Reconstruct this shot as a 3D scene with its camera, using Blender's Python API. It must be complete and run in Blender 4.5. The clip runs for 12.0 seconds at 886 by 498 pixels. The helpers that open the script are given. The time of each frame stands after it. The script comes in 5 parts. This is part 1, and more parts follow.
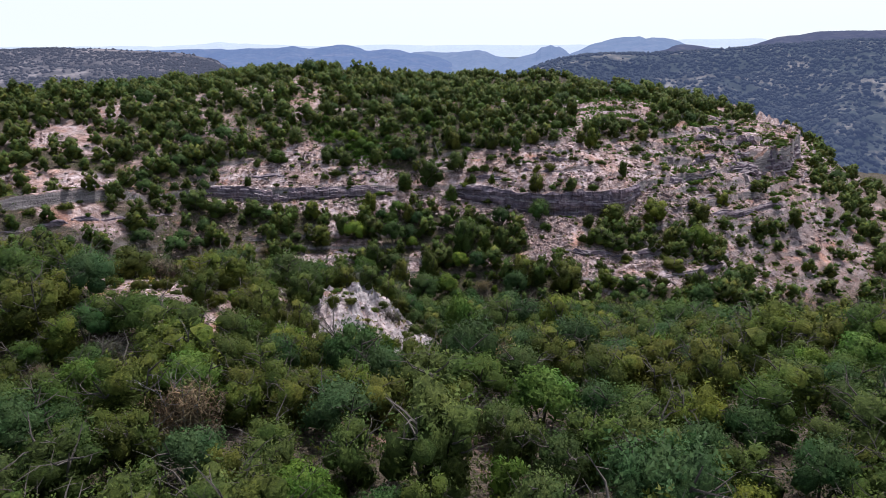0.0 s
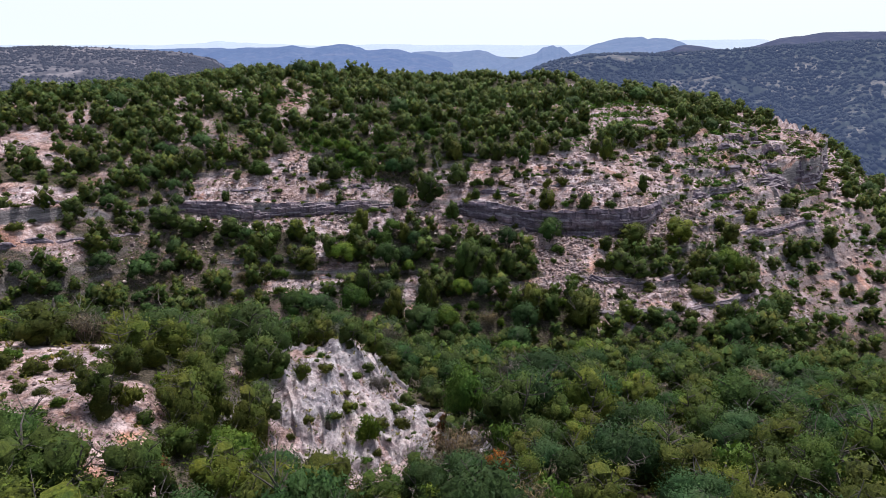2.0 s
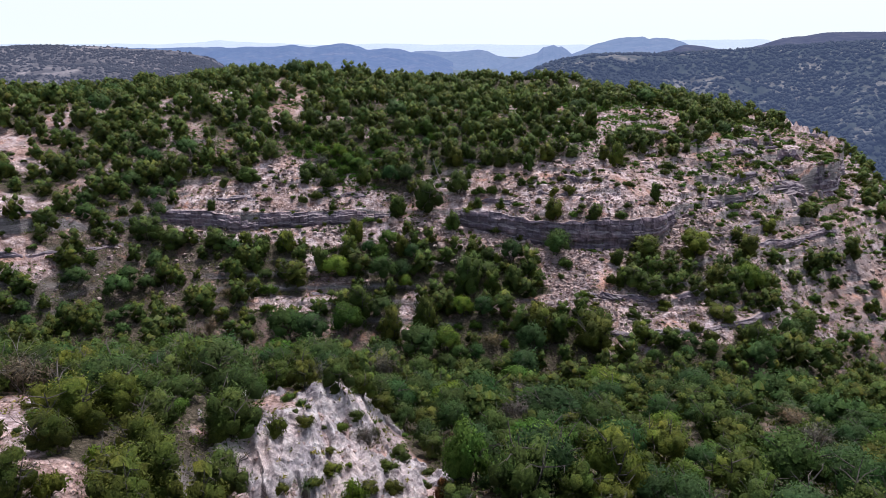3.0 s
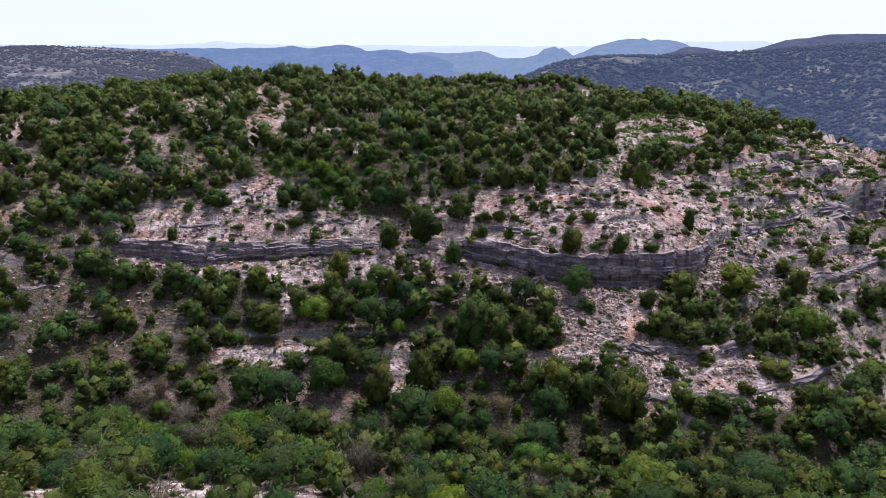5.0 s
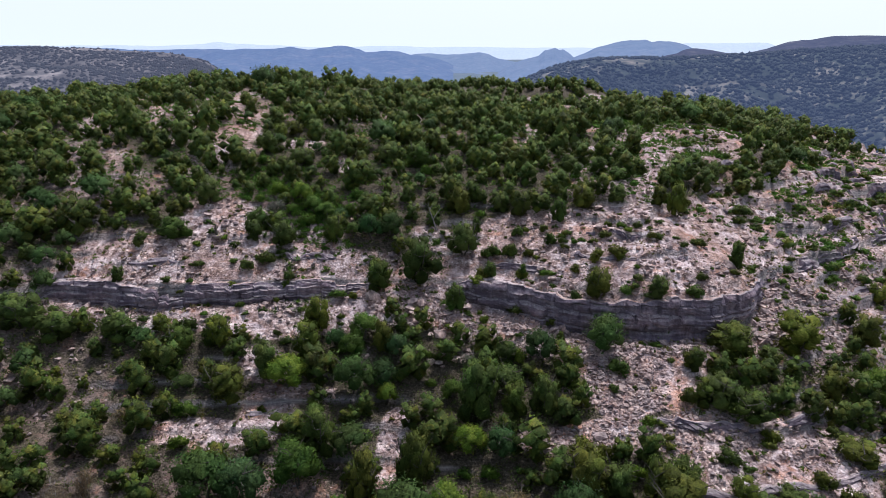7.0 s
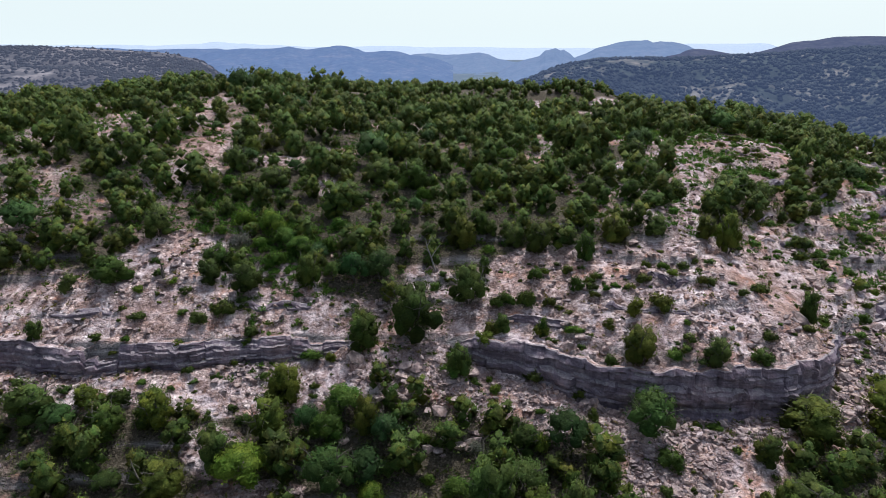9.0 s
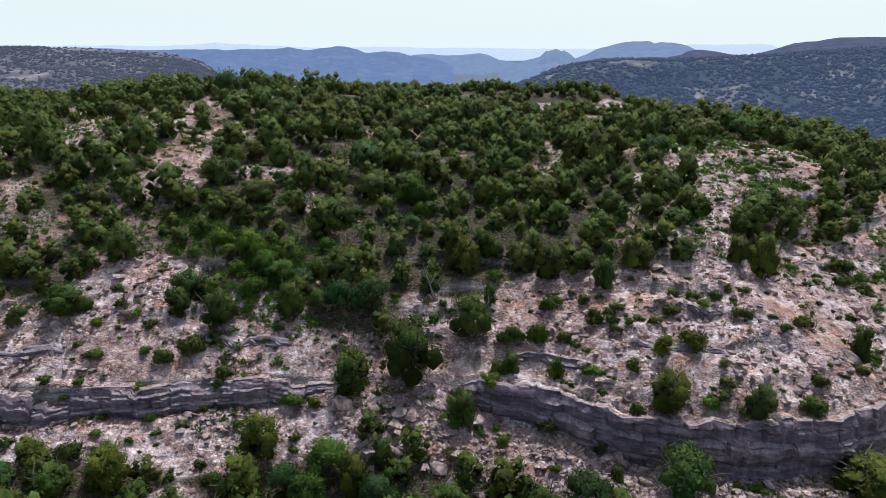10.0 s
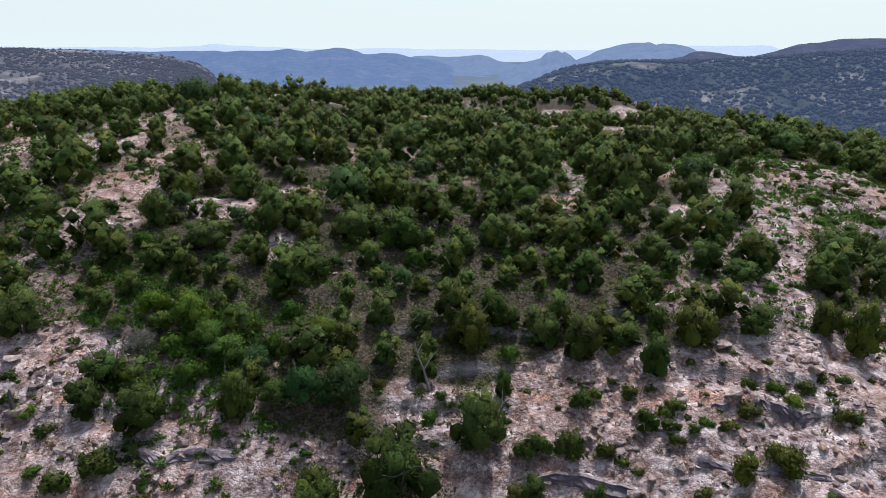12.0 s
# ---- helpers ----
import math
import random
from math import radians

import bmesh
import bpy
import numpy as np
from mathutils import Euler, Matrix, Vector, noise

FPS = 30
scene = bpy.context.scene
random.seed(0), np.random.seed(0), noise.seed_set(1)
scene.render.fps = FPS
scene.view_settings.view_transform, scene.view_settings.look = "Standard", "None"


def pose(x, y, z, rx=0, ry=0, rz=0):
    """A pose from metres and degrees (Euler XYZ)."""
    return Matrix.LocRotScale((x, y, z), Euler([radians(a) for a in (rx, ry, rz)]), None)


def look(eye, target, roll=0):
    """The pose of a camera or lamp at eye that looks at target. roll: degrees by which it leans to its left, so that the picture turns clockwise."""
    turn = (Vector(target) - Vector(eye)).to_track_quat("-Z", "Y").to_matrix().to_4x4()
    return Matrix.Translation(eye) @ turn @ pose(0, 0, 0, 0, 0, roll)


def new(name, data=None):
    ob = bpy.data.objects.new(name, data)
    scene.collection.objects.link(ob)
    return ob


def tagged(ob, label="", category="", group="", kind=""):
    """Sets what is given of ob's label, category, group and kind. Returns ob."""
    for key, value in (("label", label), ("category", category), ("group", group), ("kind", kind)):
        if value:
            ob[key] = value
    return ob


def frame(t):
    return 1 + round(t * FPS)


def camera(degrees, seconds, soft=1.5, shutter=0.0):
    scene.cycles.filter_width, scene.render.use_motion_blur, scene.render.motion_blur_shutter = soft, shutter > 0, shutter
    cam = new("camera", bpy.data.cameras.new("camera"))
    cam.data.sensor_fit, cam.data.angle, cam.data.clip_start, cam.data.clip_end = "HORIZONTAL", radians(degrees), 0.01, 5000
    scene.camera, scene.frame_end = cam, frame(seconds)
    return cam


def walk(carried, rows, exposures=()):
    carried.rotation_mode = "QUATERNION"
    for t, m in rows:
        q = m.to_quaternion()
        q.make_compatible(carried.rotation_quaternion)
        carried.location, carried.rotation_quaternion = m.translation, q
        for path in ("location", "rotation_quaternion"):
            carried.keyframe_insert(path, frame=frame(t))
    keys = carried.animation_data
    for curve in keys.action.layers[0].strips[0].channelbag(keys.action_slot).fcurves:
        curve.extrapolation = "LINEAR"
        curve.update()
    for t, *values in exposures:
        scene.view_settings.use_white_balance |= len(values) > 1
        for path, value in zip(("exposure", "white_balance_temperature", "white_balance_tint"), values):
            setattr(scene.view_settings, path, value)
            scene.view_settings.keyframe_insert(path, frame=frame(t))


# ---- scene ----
cam = camera(70.4, 12.0, soft=0.5)
METRES, EYE, TILT, LEAN, TURN = 85.0, 50.0, -18.0, 0.0, 0.0
ROWS = [
    (0.0, 0.0, 0.0, 0.0, 0.0, 0.0, -0.0),
    (0.5, 0.0002, 0.0312, 0.0105, 0.02, -0.04, -0.05),
    (1.0, 0.0004, 0.0646, 0.0218, 0.02, -0.08, -0.09),
    (1.5, 0.0006, 0.1002, 0.0336, 0.02, -0.05, -0.15),
    (2.0, 0.0004, 0.1369, 0.045, 0.0, -0.02, -0.2),
    (2.5, 0.0005, 0.1738, 0.0568, -0.0, -0.04, -0.26),
    (3.0, 0.0009, 0.2116, 0.0693, -0.0, -0.06, -0.3),
    (5.0, 0.0015, 0.3735, 0.1242, -0.01, 0.05, -0.4),
    (5.5, 0.0016, 0.4147, 0.1379, -0.02, 0.09, -0.41),
    (6.0, 0.0018, 0.456, 0.1515, -0.02, 0.1, -0.4),
    (6.5, 0.0014, 0.4974, 0.1652, -0.04, 0.13, -0.42),
    (7.0, 0.001, 0.5388, 0.1786, -0.04, 0.15, -0.46),
    (9.0, -0.0004, 0.7048, 0.2315, -0.09, 0.16, -0.54),
    (9.5, -0.0004, 0.7466, 0.2449, -0.08, 0.18, -0.55),
    (10.0, -0.0005, 0.7885, 0.2581, -0.08, 0.22, -0.57),
    (10.5, -0.0005, 0.8301, 0.2721, -0.11, 0.21, -0.56),
    (11.0, -0.0004, 0.8721, 0.2866, -0.12, 0.2, -0.55),
    (11.5, 0.0004, 0.9133, 0.3023, -0.14, 0.29, -0.52),
    (12.0, 0.0007, 0.9488, 0.3153, -0.08, 0.33, -0.55),
]
walk(cam, [(t, pose(0, 0, EYE, TILT, LEAN, TURN) @ pose(METRES * x, METRES * y, METRES * z, 90 + pitch, roll, yaw)) for t, x, y, z, yaw, pitch, roll in ROWS],
     exposures=[(0.0, 0.02, 6360, 15), (5.5, 0.01, 6260, 15), (9.5, -0.11, 6200, 9), (12.0, -0.14, 6200, 9)])

# ---------------------------------------------------------------- light
SUN_AZ, SUN_EL = 25.0, 66.0      # degrees clockwise from the way ahead (+y), and above the horizon
world = bpy.data.worlds.new("hazy_sky")
scene.world = world
world.use_nodes = True
wn, wl = world.node_tree.nodes, world.node_tree.links
sky = wn.new("ShaderNodeTexSky")
sky.sky_type, sky.sun_disc = "NISHITA", False
sky.sun_elevation, sky.sun_rotation = radians(SUN_EL), radians(SUN_AZ)
sky.air_density, sky.dust_density, sky.ozone_density = 1.0, 4.0, 1.0
veil = wn.new("ShaderNodeMix")
veil.data_type = "RGBA"
# the white haze is thickest along the horizon and thins out overhead
height = wn.new("ShaderNodeSeparateXYZ")
wl.new(wn.new("ShaderNodeTexCoord").outputs["Generated"], height.inputs[0])
thick = wn.new("ShaderNodeMapRange")
thick.inputs["From Min"].default_value, thick.inputs["From Max"].default_value = 0.0, 0.55
thick.inputs["To Min"].default_value, thick.inputs["To Max"].default_value = 0.85, 0.12
wl.new(height.outputs["Z"], thick.inputs["Value"])
wl.new(thick.outputs["Result"], veil.inputs["Factor"])
veil.inputs["B"].default_value = (7.0, 7.8, 7.85, 1)
wl.new(sky.outputs["Color"], veil.inputs["A"])
wl.new(veil.outputs["Result"], wn["Background"].inputs["Color"])
wn["Background"].inputs["Strength"].default_value = 0.15

sun = new("sun", bpy.data.lights.new("sun", "SUN"))
sun.data.energy, sun.data.angle, sun.data.color = 4.35, radians(1.6), (1.0, 0.975, 0.955)
az, el = radians(SUN_AZ), radians(SUN_EL)
toward = Vector((math.sin(az) * math.cos(el), math.cos(az) * math.cos(el), math.sin(el)))
sun.matrix_world = look(toward * 300, (0, 0, 0))


# ---------------------------------------------------------------- numbers: noise and the lie of the land
rng = np.random.default_rng(7)
TABLE = rng.random((256, 256))


def vnoise(x, y, seed=0):
    """Smooth value noise in 0..1 with cells of size 1."""
    x, y = np.asarray(x, float) + 37.3 * seed, np.asarray(y, float) - 71.7 * seed
    i, j = np.floor(x).astype(int), np.floor(y).astype(int)
    u, v = x - i, y - j
    u, v = u * u * (3 - 2 * u), v * v * (3 - 2 * v)
    i0, j0, i1, j1 = i % 256, j % 256, (i + 1) % 256, (j + 1) % 256
    return (TABLE[i0, j0] * (1 - u) + TABLE[i1, j0] * u) * (1 - v) + (TABLE[i0, j1] * (1 - u) + TABLE[i1, j1] * u) * v


def fbm(x, y, size, octaves=3, seed=0):
    """Fractal noise in about -1..1; size: metres of the largest cells."""
    total, amp, norm = 0.0, 1.0, 0.0
    for k in range(octaves):
        total = total + amp * (2 * vnoise(x / size, y / size, seed + k) - 1)
        norm, amp, size = norm + amp, amp * 0.5, size * 0.47
    return total / norm


def smooth(a, b, x):
    t = np.clip((x - a) / (b - a), 0, 1)
    return t * t * (3 - 2 * t)


def spline(points, step):
    """A smooth line through a few points of the plan, resampled."""
    p = np.array(points, float)
    p = np.vstack([2 * p[0] - p[1], p, 2 * p[-1] - p[-2]])
    out = []
    for k in range(1, len(p) - 2):
        n = max(2, int(np.hypot(*(p[k + 1] - p[k])) / step))
        t = np.linspace(0, 1, n, endpoint=False)[:, None]
        a, b, c, d = p[k - 1], p[k], p[k + 1], p[k + 2]
        out.append(0.5 * (2 * b + (c - a) * t + (2 * a - 5 * b + 4 * c - d) * t ** 2 + (3 * b - a - 3 * c + d) * t ** 3))
    return np.vstack(out)


# the edge of the main cliff in plan
EDGE = spline([(-260, 52), (-140, 62), (-100, 72), (-76, 84), (-60, 97), (-45, 111.5), (-34, 112.4), (-24, 112.8), (-15, 114.6), (-6, 115.2), (2, 114), (8, 112.6), (13, 110),
               (19, 108.6), (25, 108.8), (30, 110.2), (34.5, 113.4), (39, 119.5), (56, 131), (80, 147), (99, 176), (116, 215), (128, 270), (120, 340), (60, 420)], 0.5)
TANGENT = np.gradient(EDGE, axis=0)
TANGENT /= np.hypot(TANGENT[:, 0], TANGENT[:, 1])[:, None]
NORMAL = np.stack([-TANGENT[:, 1], TANGENT[:, 0]], 1)      # uphill
RUN = np.concatenate([[0], np.cumsum(np.hypot(*np.diff(EDGE, axis=0).T))])
WIGGLE = 1.3 * fbm(RUN, RUN * 0, 9.0, 3, 3)
EDGE = EDGE + NORMAL * WIGGLE[:, None]


def cliff_height(x):
    return np.interp(x, [-200, -75, -58, -45, -38, -15, -7, 0, 4, 12, 33, 37, 42, 64, 71, 78, 92, 100, 112, 130],
                     [1.5, 2.0, 2.4, 1.2, 2.6, 2.4, 0.7, 0.9, 2.6, 3.8, 4.3, 2.6, 0.9, 1.2, 4.5, 6.4, 6.6, 5.0, 4.0, 2.0])


def lip_rise(x):
    """How much higher the cliff's edge stands on the far nose and on the open bench."""
    return 3.4 * smooth(64, 78, x) * smooth(112, 98, x) + 3.2 * smooth(-47, -60, x)


def uphill(x, y):
    """Signed distance from the cliff's edge (uphill positive), and the x of the nearest place on it."""
    x, y = np.asarray(x, float).ravel(), np.asarray(y, float).ravel()
    s, qx = np.empty(len(x)), np.empty(len(x))
    for k in range(0, len(x), 20000):
        px, py = x[k:k + 20000, None], y[k:k + 20000, None]
        coarse = EDGE[::6]
        near = ((px - coarse[:, 0]) ** 2 + (py - coarse[:, 1]) ** 2).argmin(1) * 6
        around = np.clip(near[:, None] + np.arange(-6, 7), 0, len(EDGE) - 1)
        q = EDGE[around]
        best = ((px - q[:, :, 0]) ** 2 + (py - q[:, :, 1]) ** 2).argmin(1)
        i = around[np.arange(len(best)), best]
        dx, dy = px[:, 0] - EDGE[i, 0], py[:, 0] - EDGE[i, 1]
        proj, far = dx * NORMAL[i, 0] + dy * NORMAL[i, 1], np.hypot(dx, dy)
        s[k:k + 20000] = np.where(far < 3, proj, np.sign(proj) * far)
        qx[k:k + 20000] = EDGE[i, 0]
    return s, qx


def smax(a, b, k):
    h = np.clip(0.5 + 0.5 * (a - b) / k, 0, 1)
    return b * (1 - h) + a * h + k * h * (1 - h)


def hump(x, y, x0, y0, rx, ry):
    return np.exp(-((x - x0) / rx) ** 2 - ((y - y0) / ry) ** 2)


def land(x, y, rough=True):
    """Height of the ground."""
    shape = np.shape(x)
    x, y = np.asarray(x, float).ravel(), np.asarray(y, float).ravel()
    s, qx = uphill(x, y)
    s2 = s + rough * 1.2 * fbm(x, y, 14, 3, 11)
    up = np.interp(s2, [1, 3, 8, 15, 25, 40, 60, 110, 160, 300], [25.3, 26.8, 29.3, 32.5, 35.4, 38.3, 39.8, 41, 41, 38])
    up = up - 3.5 * smooth(-45, -72, x) * smooth(150, 120, y)
    # the dome of the hilltop, falling away to both sides
    dome = np.interp(x, [-300, -138, -110, -95, -83, -71, -55, -43, -30, -15, 0, 20, 35, 52, 72, 85, 101, 125], [-9, -6.5, -6.3, -4.3, -2.3, -1, 0.9, 1.7, 1.5, -0.6, -2.8, -3.5, -3.2, -2.4, -3.3, -2.4, -2.8, -5])
    up = up + dome * smooth(118, 190, y) + 1.6 * hump(x, y, 42, 156, 20, 13)
    up = up - np.interp(y, [205, 240, 265, 300, 340, 430, 600], [0, 4.5, 6.5, 8, 12, 40, 70])
    up = up + 6.4 * smooth(264, 284, y) * smooth(345, 310, y) * smooth(-40, 20, x) * smooth(74, 50, x)
    up = up + lip_rise(qx) * np.exp(-np.maximum(s, 0) / 9)
    foot = 25.3 + lip_rise(qx) - cliff_height(qx)
    down = np.interp(s2, [-220, -120, -60, -36, -26, -16, -11, -6, 0], [-30, -16, -3, 5.5, 11, 15.6, 17.7, 19.7, 21.7]) + (foot - 21.3) * smooth(-14, 0, s)
    down = down - 4.2 * smooth(38, 60, x) * smooth(-8, -20, s) + 2.4 * smooth(-22, -36, x) * smooth(-12, -22, s)
    main = np.where(s > -0.25, foot + (np.maximum(up, 25.3 + lip_rise(qx)) - foot) * smooth(-0.25, 0.5, s), np.minimum(down, foot))
    main = np.where(s > 1.0, up, main)
    near = np.interp(y, [-400, -60, 0, 20, 30, 40, 50, 55, 65, 78, 90, 110, 200], [20, 38, 37, 34.2, 32.2, 29.3, 25.0, 22.4, 19.2, 14.0, 9.0, 2.0, -30])
    spur = np.interp(y, [20, 36, 46, 57, 66, 78, 95], [0, 1.6, 3.6, 5.6, 4.6, 3.4, 1])
    near = near + spur * smooth(-0.5, -9.0, x + 0.8 * fbm(x, y, 5, 2, 5)) + 1.9 * smooth(-11, -17, x) * smooth(60, 48, y) * smooth(29, 39, y) - 2.0 * smooth(-30, -90, x)
    near = near - 6 * smooth(25, 80, x) * smooth(30, 90, y)
    near = near - 6.0 * hump(x, y, -6.5, 43.0, 5.5, 7.0)      # the gully before the white outcrop
    h = smax(main, near, 2.0)
    r = np.hypot(x, y - 100)
    low = -28 + 9 * fbm(x, y, 500, 4, 21)
    h = smax(h, low, 12.0)
    if rough:
        fine = smooth(600, 300, r)
        h = h + fine * (0.45 * fbm(x, y, 7, 3, 31) + 0.16 * fbm(x, y, 1.6, 2, 37))
        t = h / 1.25 + 0.5 * fbm(x, y, 30, 2, 41)
        step = np.floor(t) + smooth(0.72, 0.98, t - np.floor(t)) - t
        bench = smooth(-30, -20, s) * smooth(45, 30, s)
        h = h + 1.25 * 0.78 * step * bench * smooth(-0.25, 0.35, fbm(x, y, 11, 2, 43))
        # thin beds of bare rock near the cliff's edge
        t = h / 0.55 + 0.7 * fbm(x, y, 13, 3, 49)
        step = np.floor(t) + smooth(0.55, 0.95, t - np.floor(t)) - t
        h = h + 0.55 * 0.85 * step * smooth(-16, -11, s) * smooth(20, 13, s) * smooth(-0.35, 0.05, fbm(x, y, 8, 2, 51)) * smooth(46, 40, x)
        # bolder steps on the far nose
        t = h / 2.1 + 0.35 * fbm(x, y, 22, 3, 45)
        step = np.floor(t) + smooth(0.76, 0.98, t - np.floor(t)) - t
        h = h + 2.1 * 0.92 * step * smooth(40, 52, x) * smooth(-12, -3, s) * smooth(30, 20, s) * smooth(240, 200, y) * smooth(-0.4, 0.1, fbm(x, y, 15, 2, 47))
    return h.reshape(shape)


def outcrop_lift(X, Y):
    """How far the white outcrop stands out of the spur."""
    across = 0.96 * X + 0.28 * Y + 0.5 * fbm(X, Y, 3.0, 3, 111)
    down = 0.28 * X - 0.96 * Y
    q = np.minimum(np.hypot((X + 6.6) / 5.3, (Y - 51.5) / 8.0), np.hypot((X + 1.8) / 4.3, (Y - 50.5) / 4.8)) * (1 + 0.9 * fbm(X, Y, 2.0, 4, 113))
    mask = smooth(1.05, 0.6, q)
    flute = 1 - np.abs(2 * vnoise(across / 0.9, down / 5.0, 115) - 1)
    rib = 1 - np.abs(2 * vnoise(across / 0.38, down / 1.6, 117) - 1)
    shelf = np.floor(4 * vnoise(across / 2.2, down / 1.5, 119)) / 4
    crack = smooth(0.36, 0.2, vnoise(across / 0.7, down / 3.2, 123))
    return -0.30 + mask * (0.12 + 0.42 * flute + 0.34 * rib + 0.55 * shelf + 0.26 * fbm(X, Y, 0.45, 3, 121) - 0.55 * crack)


def surface(x, y):
    """Height of what one would stand on: the ground or the outcrop."""
    x, y = np.asarray(x, float), np.asarray(y, float)
    return land(x, y) + np.maximum(0, outcrop_lift(x, y))


def z_at(x, y):
    return float(surface(np.array([x]), np.array([y]))[0])


# ---------------------------------------------------------------- where it is wooded and where bare
CLEARINGS = []


def clearing(x, y, rx, ry):
    CLEARINGS.append((x, y, rx, ry))


clearing(-24.7, 121.8, 5.0, 3.3)
clearing(-24.1, 117.1, 6.2, 1.8)
clearing(-15.0, 116.8, 8.7, 1.8)
clearing(8.3, 122.0, 3.7, 2.1)
clearing(14.8, 119.6, 12.7, 3.4)
clearing(9.0, 116.1, 8.2, 1.6)
clearing(24.4, 122.3, 4.7, 4.0)
clearing(26.7, 127.8, 2.1, 4.3)
clearing(-30.9, 145.2, 3.7, 3.8)
clearing(-30.5, 139.9, 4.7, 1.4)
clearing(-20.8, 143.1, 3.5, 3.0)
clearing(-13.7, 148.6, 3.3, 1.6)
clearing(-47.9, 160.0, 2.6, 4.5)
clearing(-37.0, 158.3, 1.9, 5.0)
clearing(-28.5, 155.7, 1.7, 4.5)
clearing(12.7, 147.9, 2.5, 2.1)
clearing(34.9, 172.1, 3.1, 4.8)
clearing(43.1, 163.0, 7.2, 7.7)
clearing(39.1, 147.8, 7.4, 8.1)
clearing(31.0, 138.2, 3.4, 5.0)
clearing(24.9, 144.4, 3.0, 2.6)
clearing(-13.9, 136.4, 1.0, 2.4)
clearing(19.7, 102.4, 8.0, 4.0)
clearing(15.1, 97.0, 9.1, 1.8)
clearing(31.1, 97.4, 14.4, 3.1)
clearing(22.9, 90.9, 4.5, 2.0)
clearing(-19.4, 98.7, 4.8, 0.9)
clearing(-12.9, 103.3, 2.4, 0.8)
clearing(39.4, 114.4, 6.8, 6.6)
clearing(-24.3, 110.2, 16.9, 1.8)
clearing(-29.3, 49.0, 2.8, 2.6)
clearing(-25.2, 46.2, 3.0, 2.8)
clearing(-21.6, 45.8, 2.0, 3.0)
clearing(-18.8, 42.6, 2.0, 2.4)
clearing(-16.2, 39.2, 2.4, 2.8)
clearing(-22.5, 50.5, 2.0, 2.4)
clearing(-27.0, 45.4, 2.6, 2.2)
clearing(-20.8, 41.0, 3.2, 2.0)
clearing(-16.6, 36.6, 3.2, 2.6)
clearing(-5.2, 51.0, 6.6, 8.0)
clearing(-4.8, 43.2, 5.2, 2.6)
clearing(-24.0, 64.5, 5.0, 3.6)
clearing(-15.5, 65.0, 4.8, 3.6)
clearing(-9.0, 64.0, 3.4, 3.2)
clearing(-22.0, 98.3, 5.5, 1.8)
clearing(-16.5, 101.0, 3.0, 2.8)
clearing(-4.4, 98.0, 1.6, 4.2)
clearing(-17.5, 105.5, 3.4, 1.8)
clearing(-26.0, 121.0, 6.0, 4.8)
clearing(-19.0, 116.0, 9.0, 2.8)
clearing(29.3, 94.0, 10.1, 3.4)
clearing(55.6, 107.2, 6.3, 4.5)
clearing(49.0, 125.4, 18.3, 8.1)
clearing(72.4, 158.2, 8.3, 18.8)
clearing(76.8, 135.1, 7.8, 14.0)
clearing(-57.0, 95.4, 5.6, 3.2)
clearing(45.0, 160.8, 12.6, 7.7)
clearing(23.5, 30.6, 0.7, 3.9)
clearing(-62.9, 105.3, 6.5, 5.0)
clearing(-20.0, 37.4, 2.4, 1.8)
clearing(-14.6, 34.4, 2.2, 1.8)
clearing(14, 272, 5, 2.5)
clearing(33, 271, 6, 2.5)
clearing(56, 272, 8, 4)


def woods(x, y):
    """How closely the trees stand: 0 bare, 1 closed."""
    x, y = np.asarray(x, float), np.asarray(y, float)
    s, qx = uphill(x, y)
    s = s.reshape(x.shape)
    d = 0.95 + 0.45 * fbm(x, y, 16, 3, 61)
    heart = hump(x, y, 0, 136, 26, 20)
    d = np.where(s > 8, 0.70 - 0.30 * smooth(6, 24, x) * smooth(185, 165, y) + (0.75 + 0.15 * smooth(0, 20, x)) * fbm(x, y, 8, 3, 63) + 0.25 * fbm(x, y, 40, 2, 65) + 0.6 * heart + 0.5 * hump(x, y, 24, 300, 60, 45), d)
    west = smooth(-16, -22, x)
    bare = smooth(-6.5 + 2.9 * west, -3.5 + 1.9 * west, s) * smooth(9.5, 5.5, s - 5.0 * smooth(2, 10, x))
    bare = bare * (1 - 0.85 * smooth(5.5, 3.0, np.abs(x + 7.5)) * smooth(0.5, 4, s))
    bare = np.maximum(bare, 0.48 * smooth(38, 50, x) * smooth(-34, -22, s) * smooth(24, 12, s))
    d = d * (1 - (0.95 - 0.70 * smooth(-39, -46, x)) * bare)
    gone = np.zeros(x.shape)
    wob = 1 + 0.35 * fbm(x, y, 3.5, 2, 67)
    for cx, cy, rx, ry in CLEARINGS:
        q = np.hypot((x - cx) / rx, (y - cy) / ry) * wob
        gone = np.maximum(gone, smooth(1.15, 0.8, q))
    return np.clip(d * (1 - 0.97 * gone), 0, 1)


# ---------------------------------------------------------------- materials
def material(name):
    m = bpy.data.materials.new(name)
    m.use_nodes = True
    return m, m.node_tree.nodes, m.node_tree.links, m.node_tree.nodes["Principled BSDF"]


def ramp(nodes, links, source, stops):
    r = nodes.new("ShaderNodeValToRGB")
    while len(r.color_ramp.elements) < len(stops):
        r.color_ramp.elements.new(0.5)
    for e, (at, colour) in zip(r.color_ramp.elements, stops):
        e.position, e.color = at, (*colour, 1)
    links.new(source, r.inputs["Fac"])
    return r.outputs["Color"]


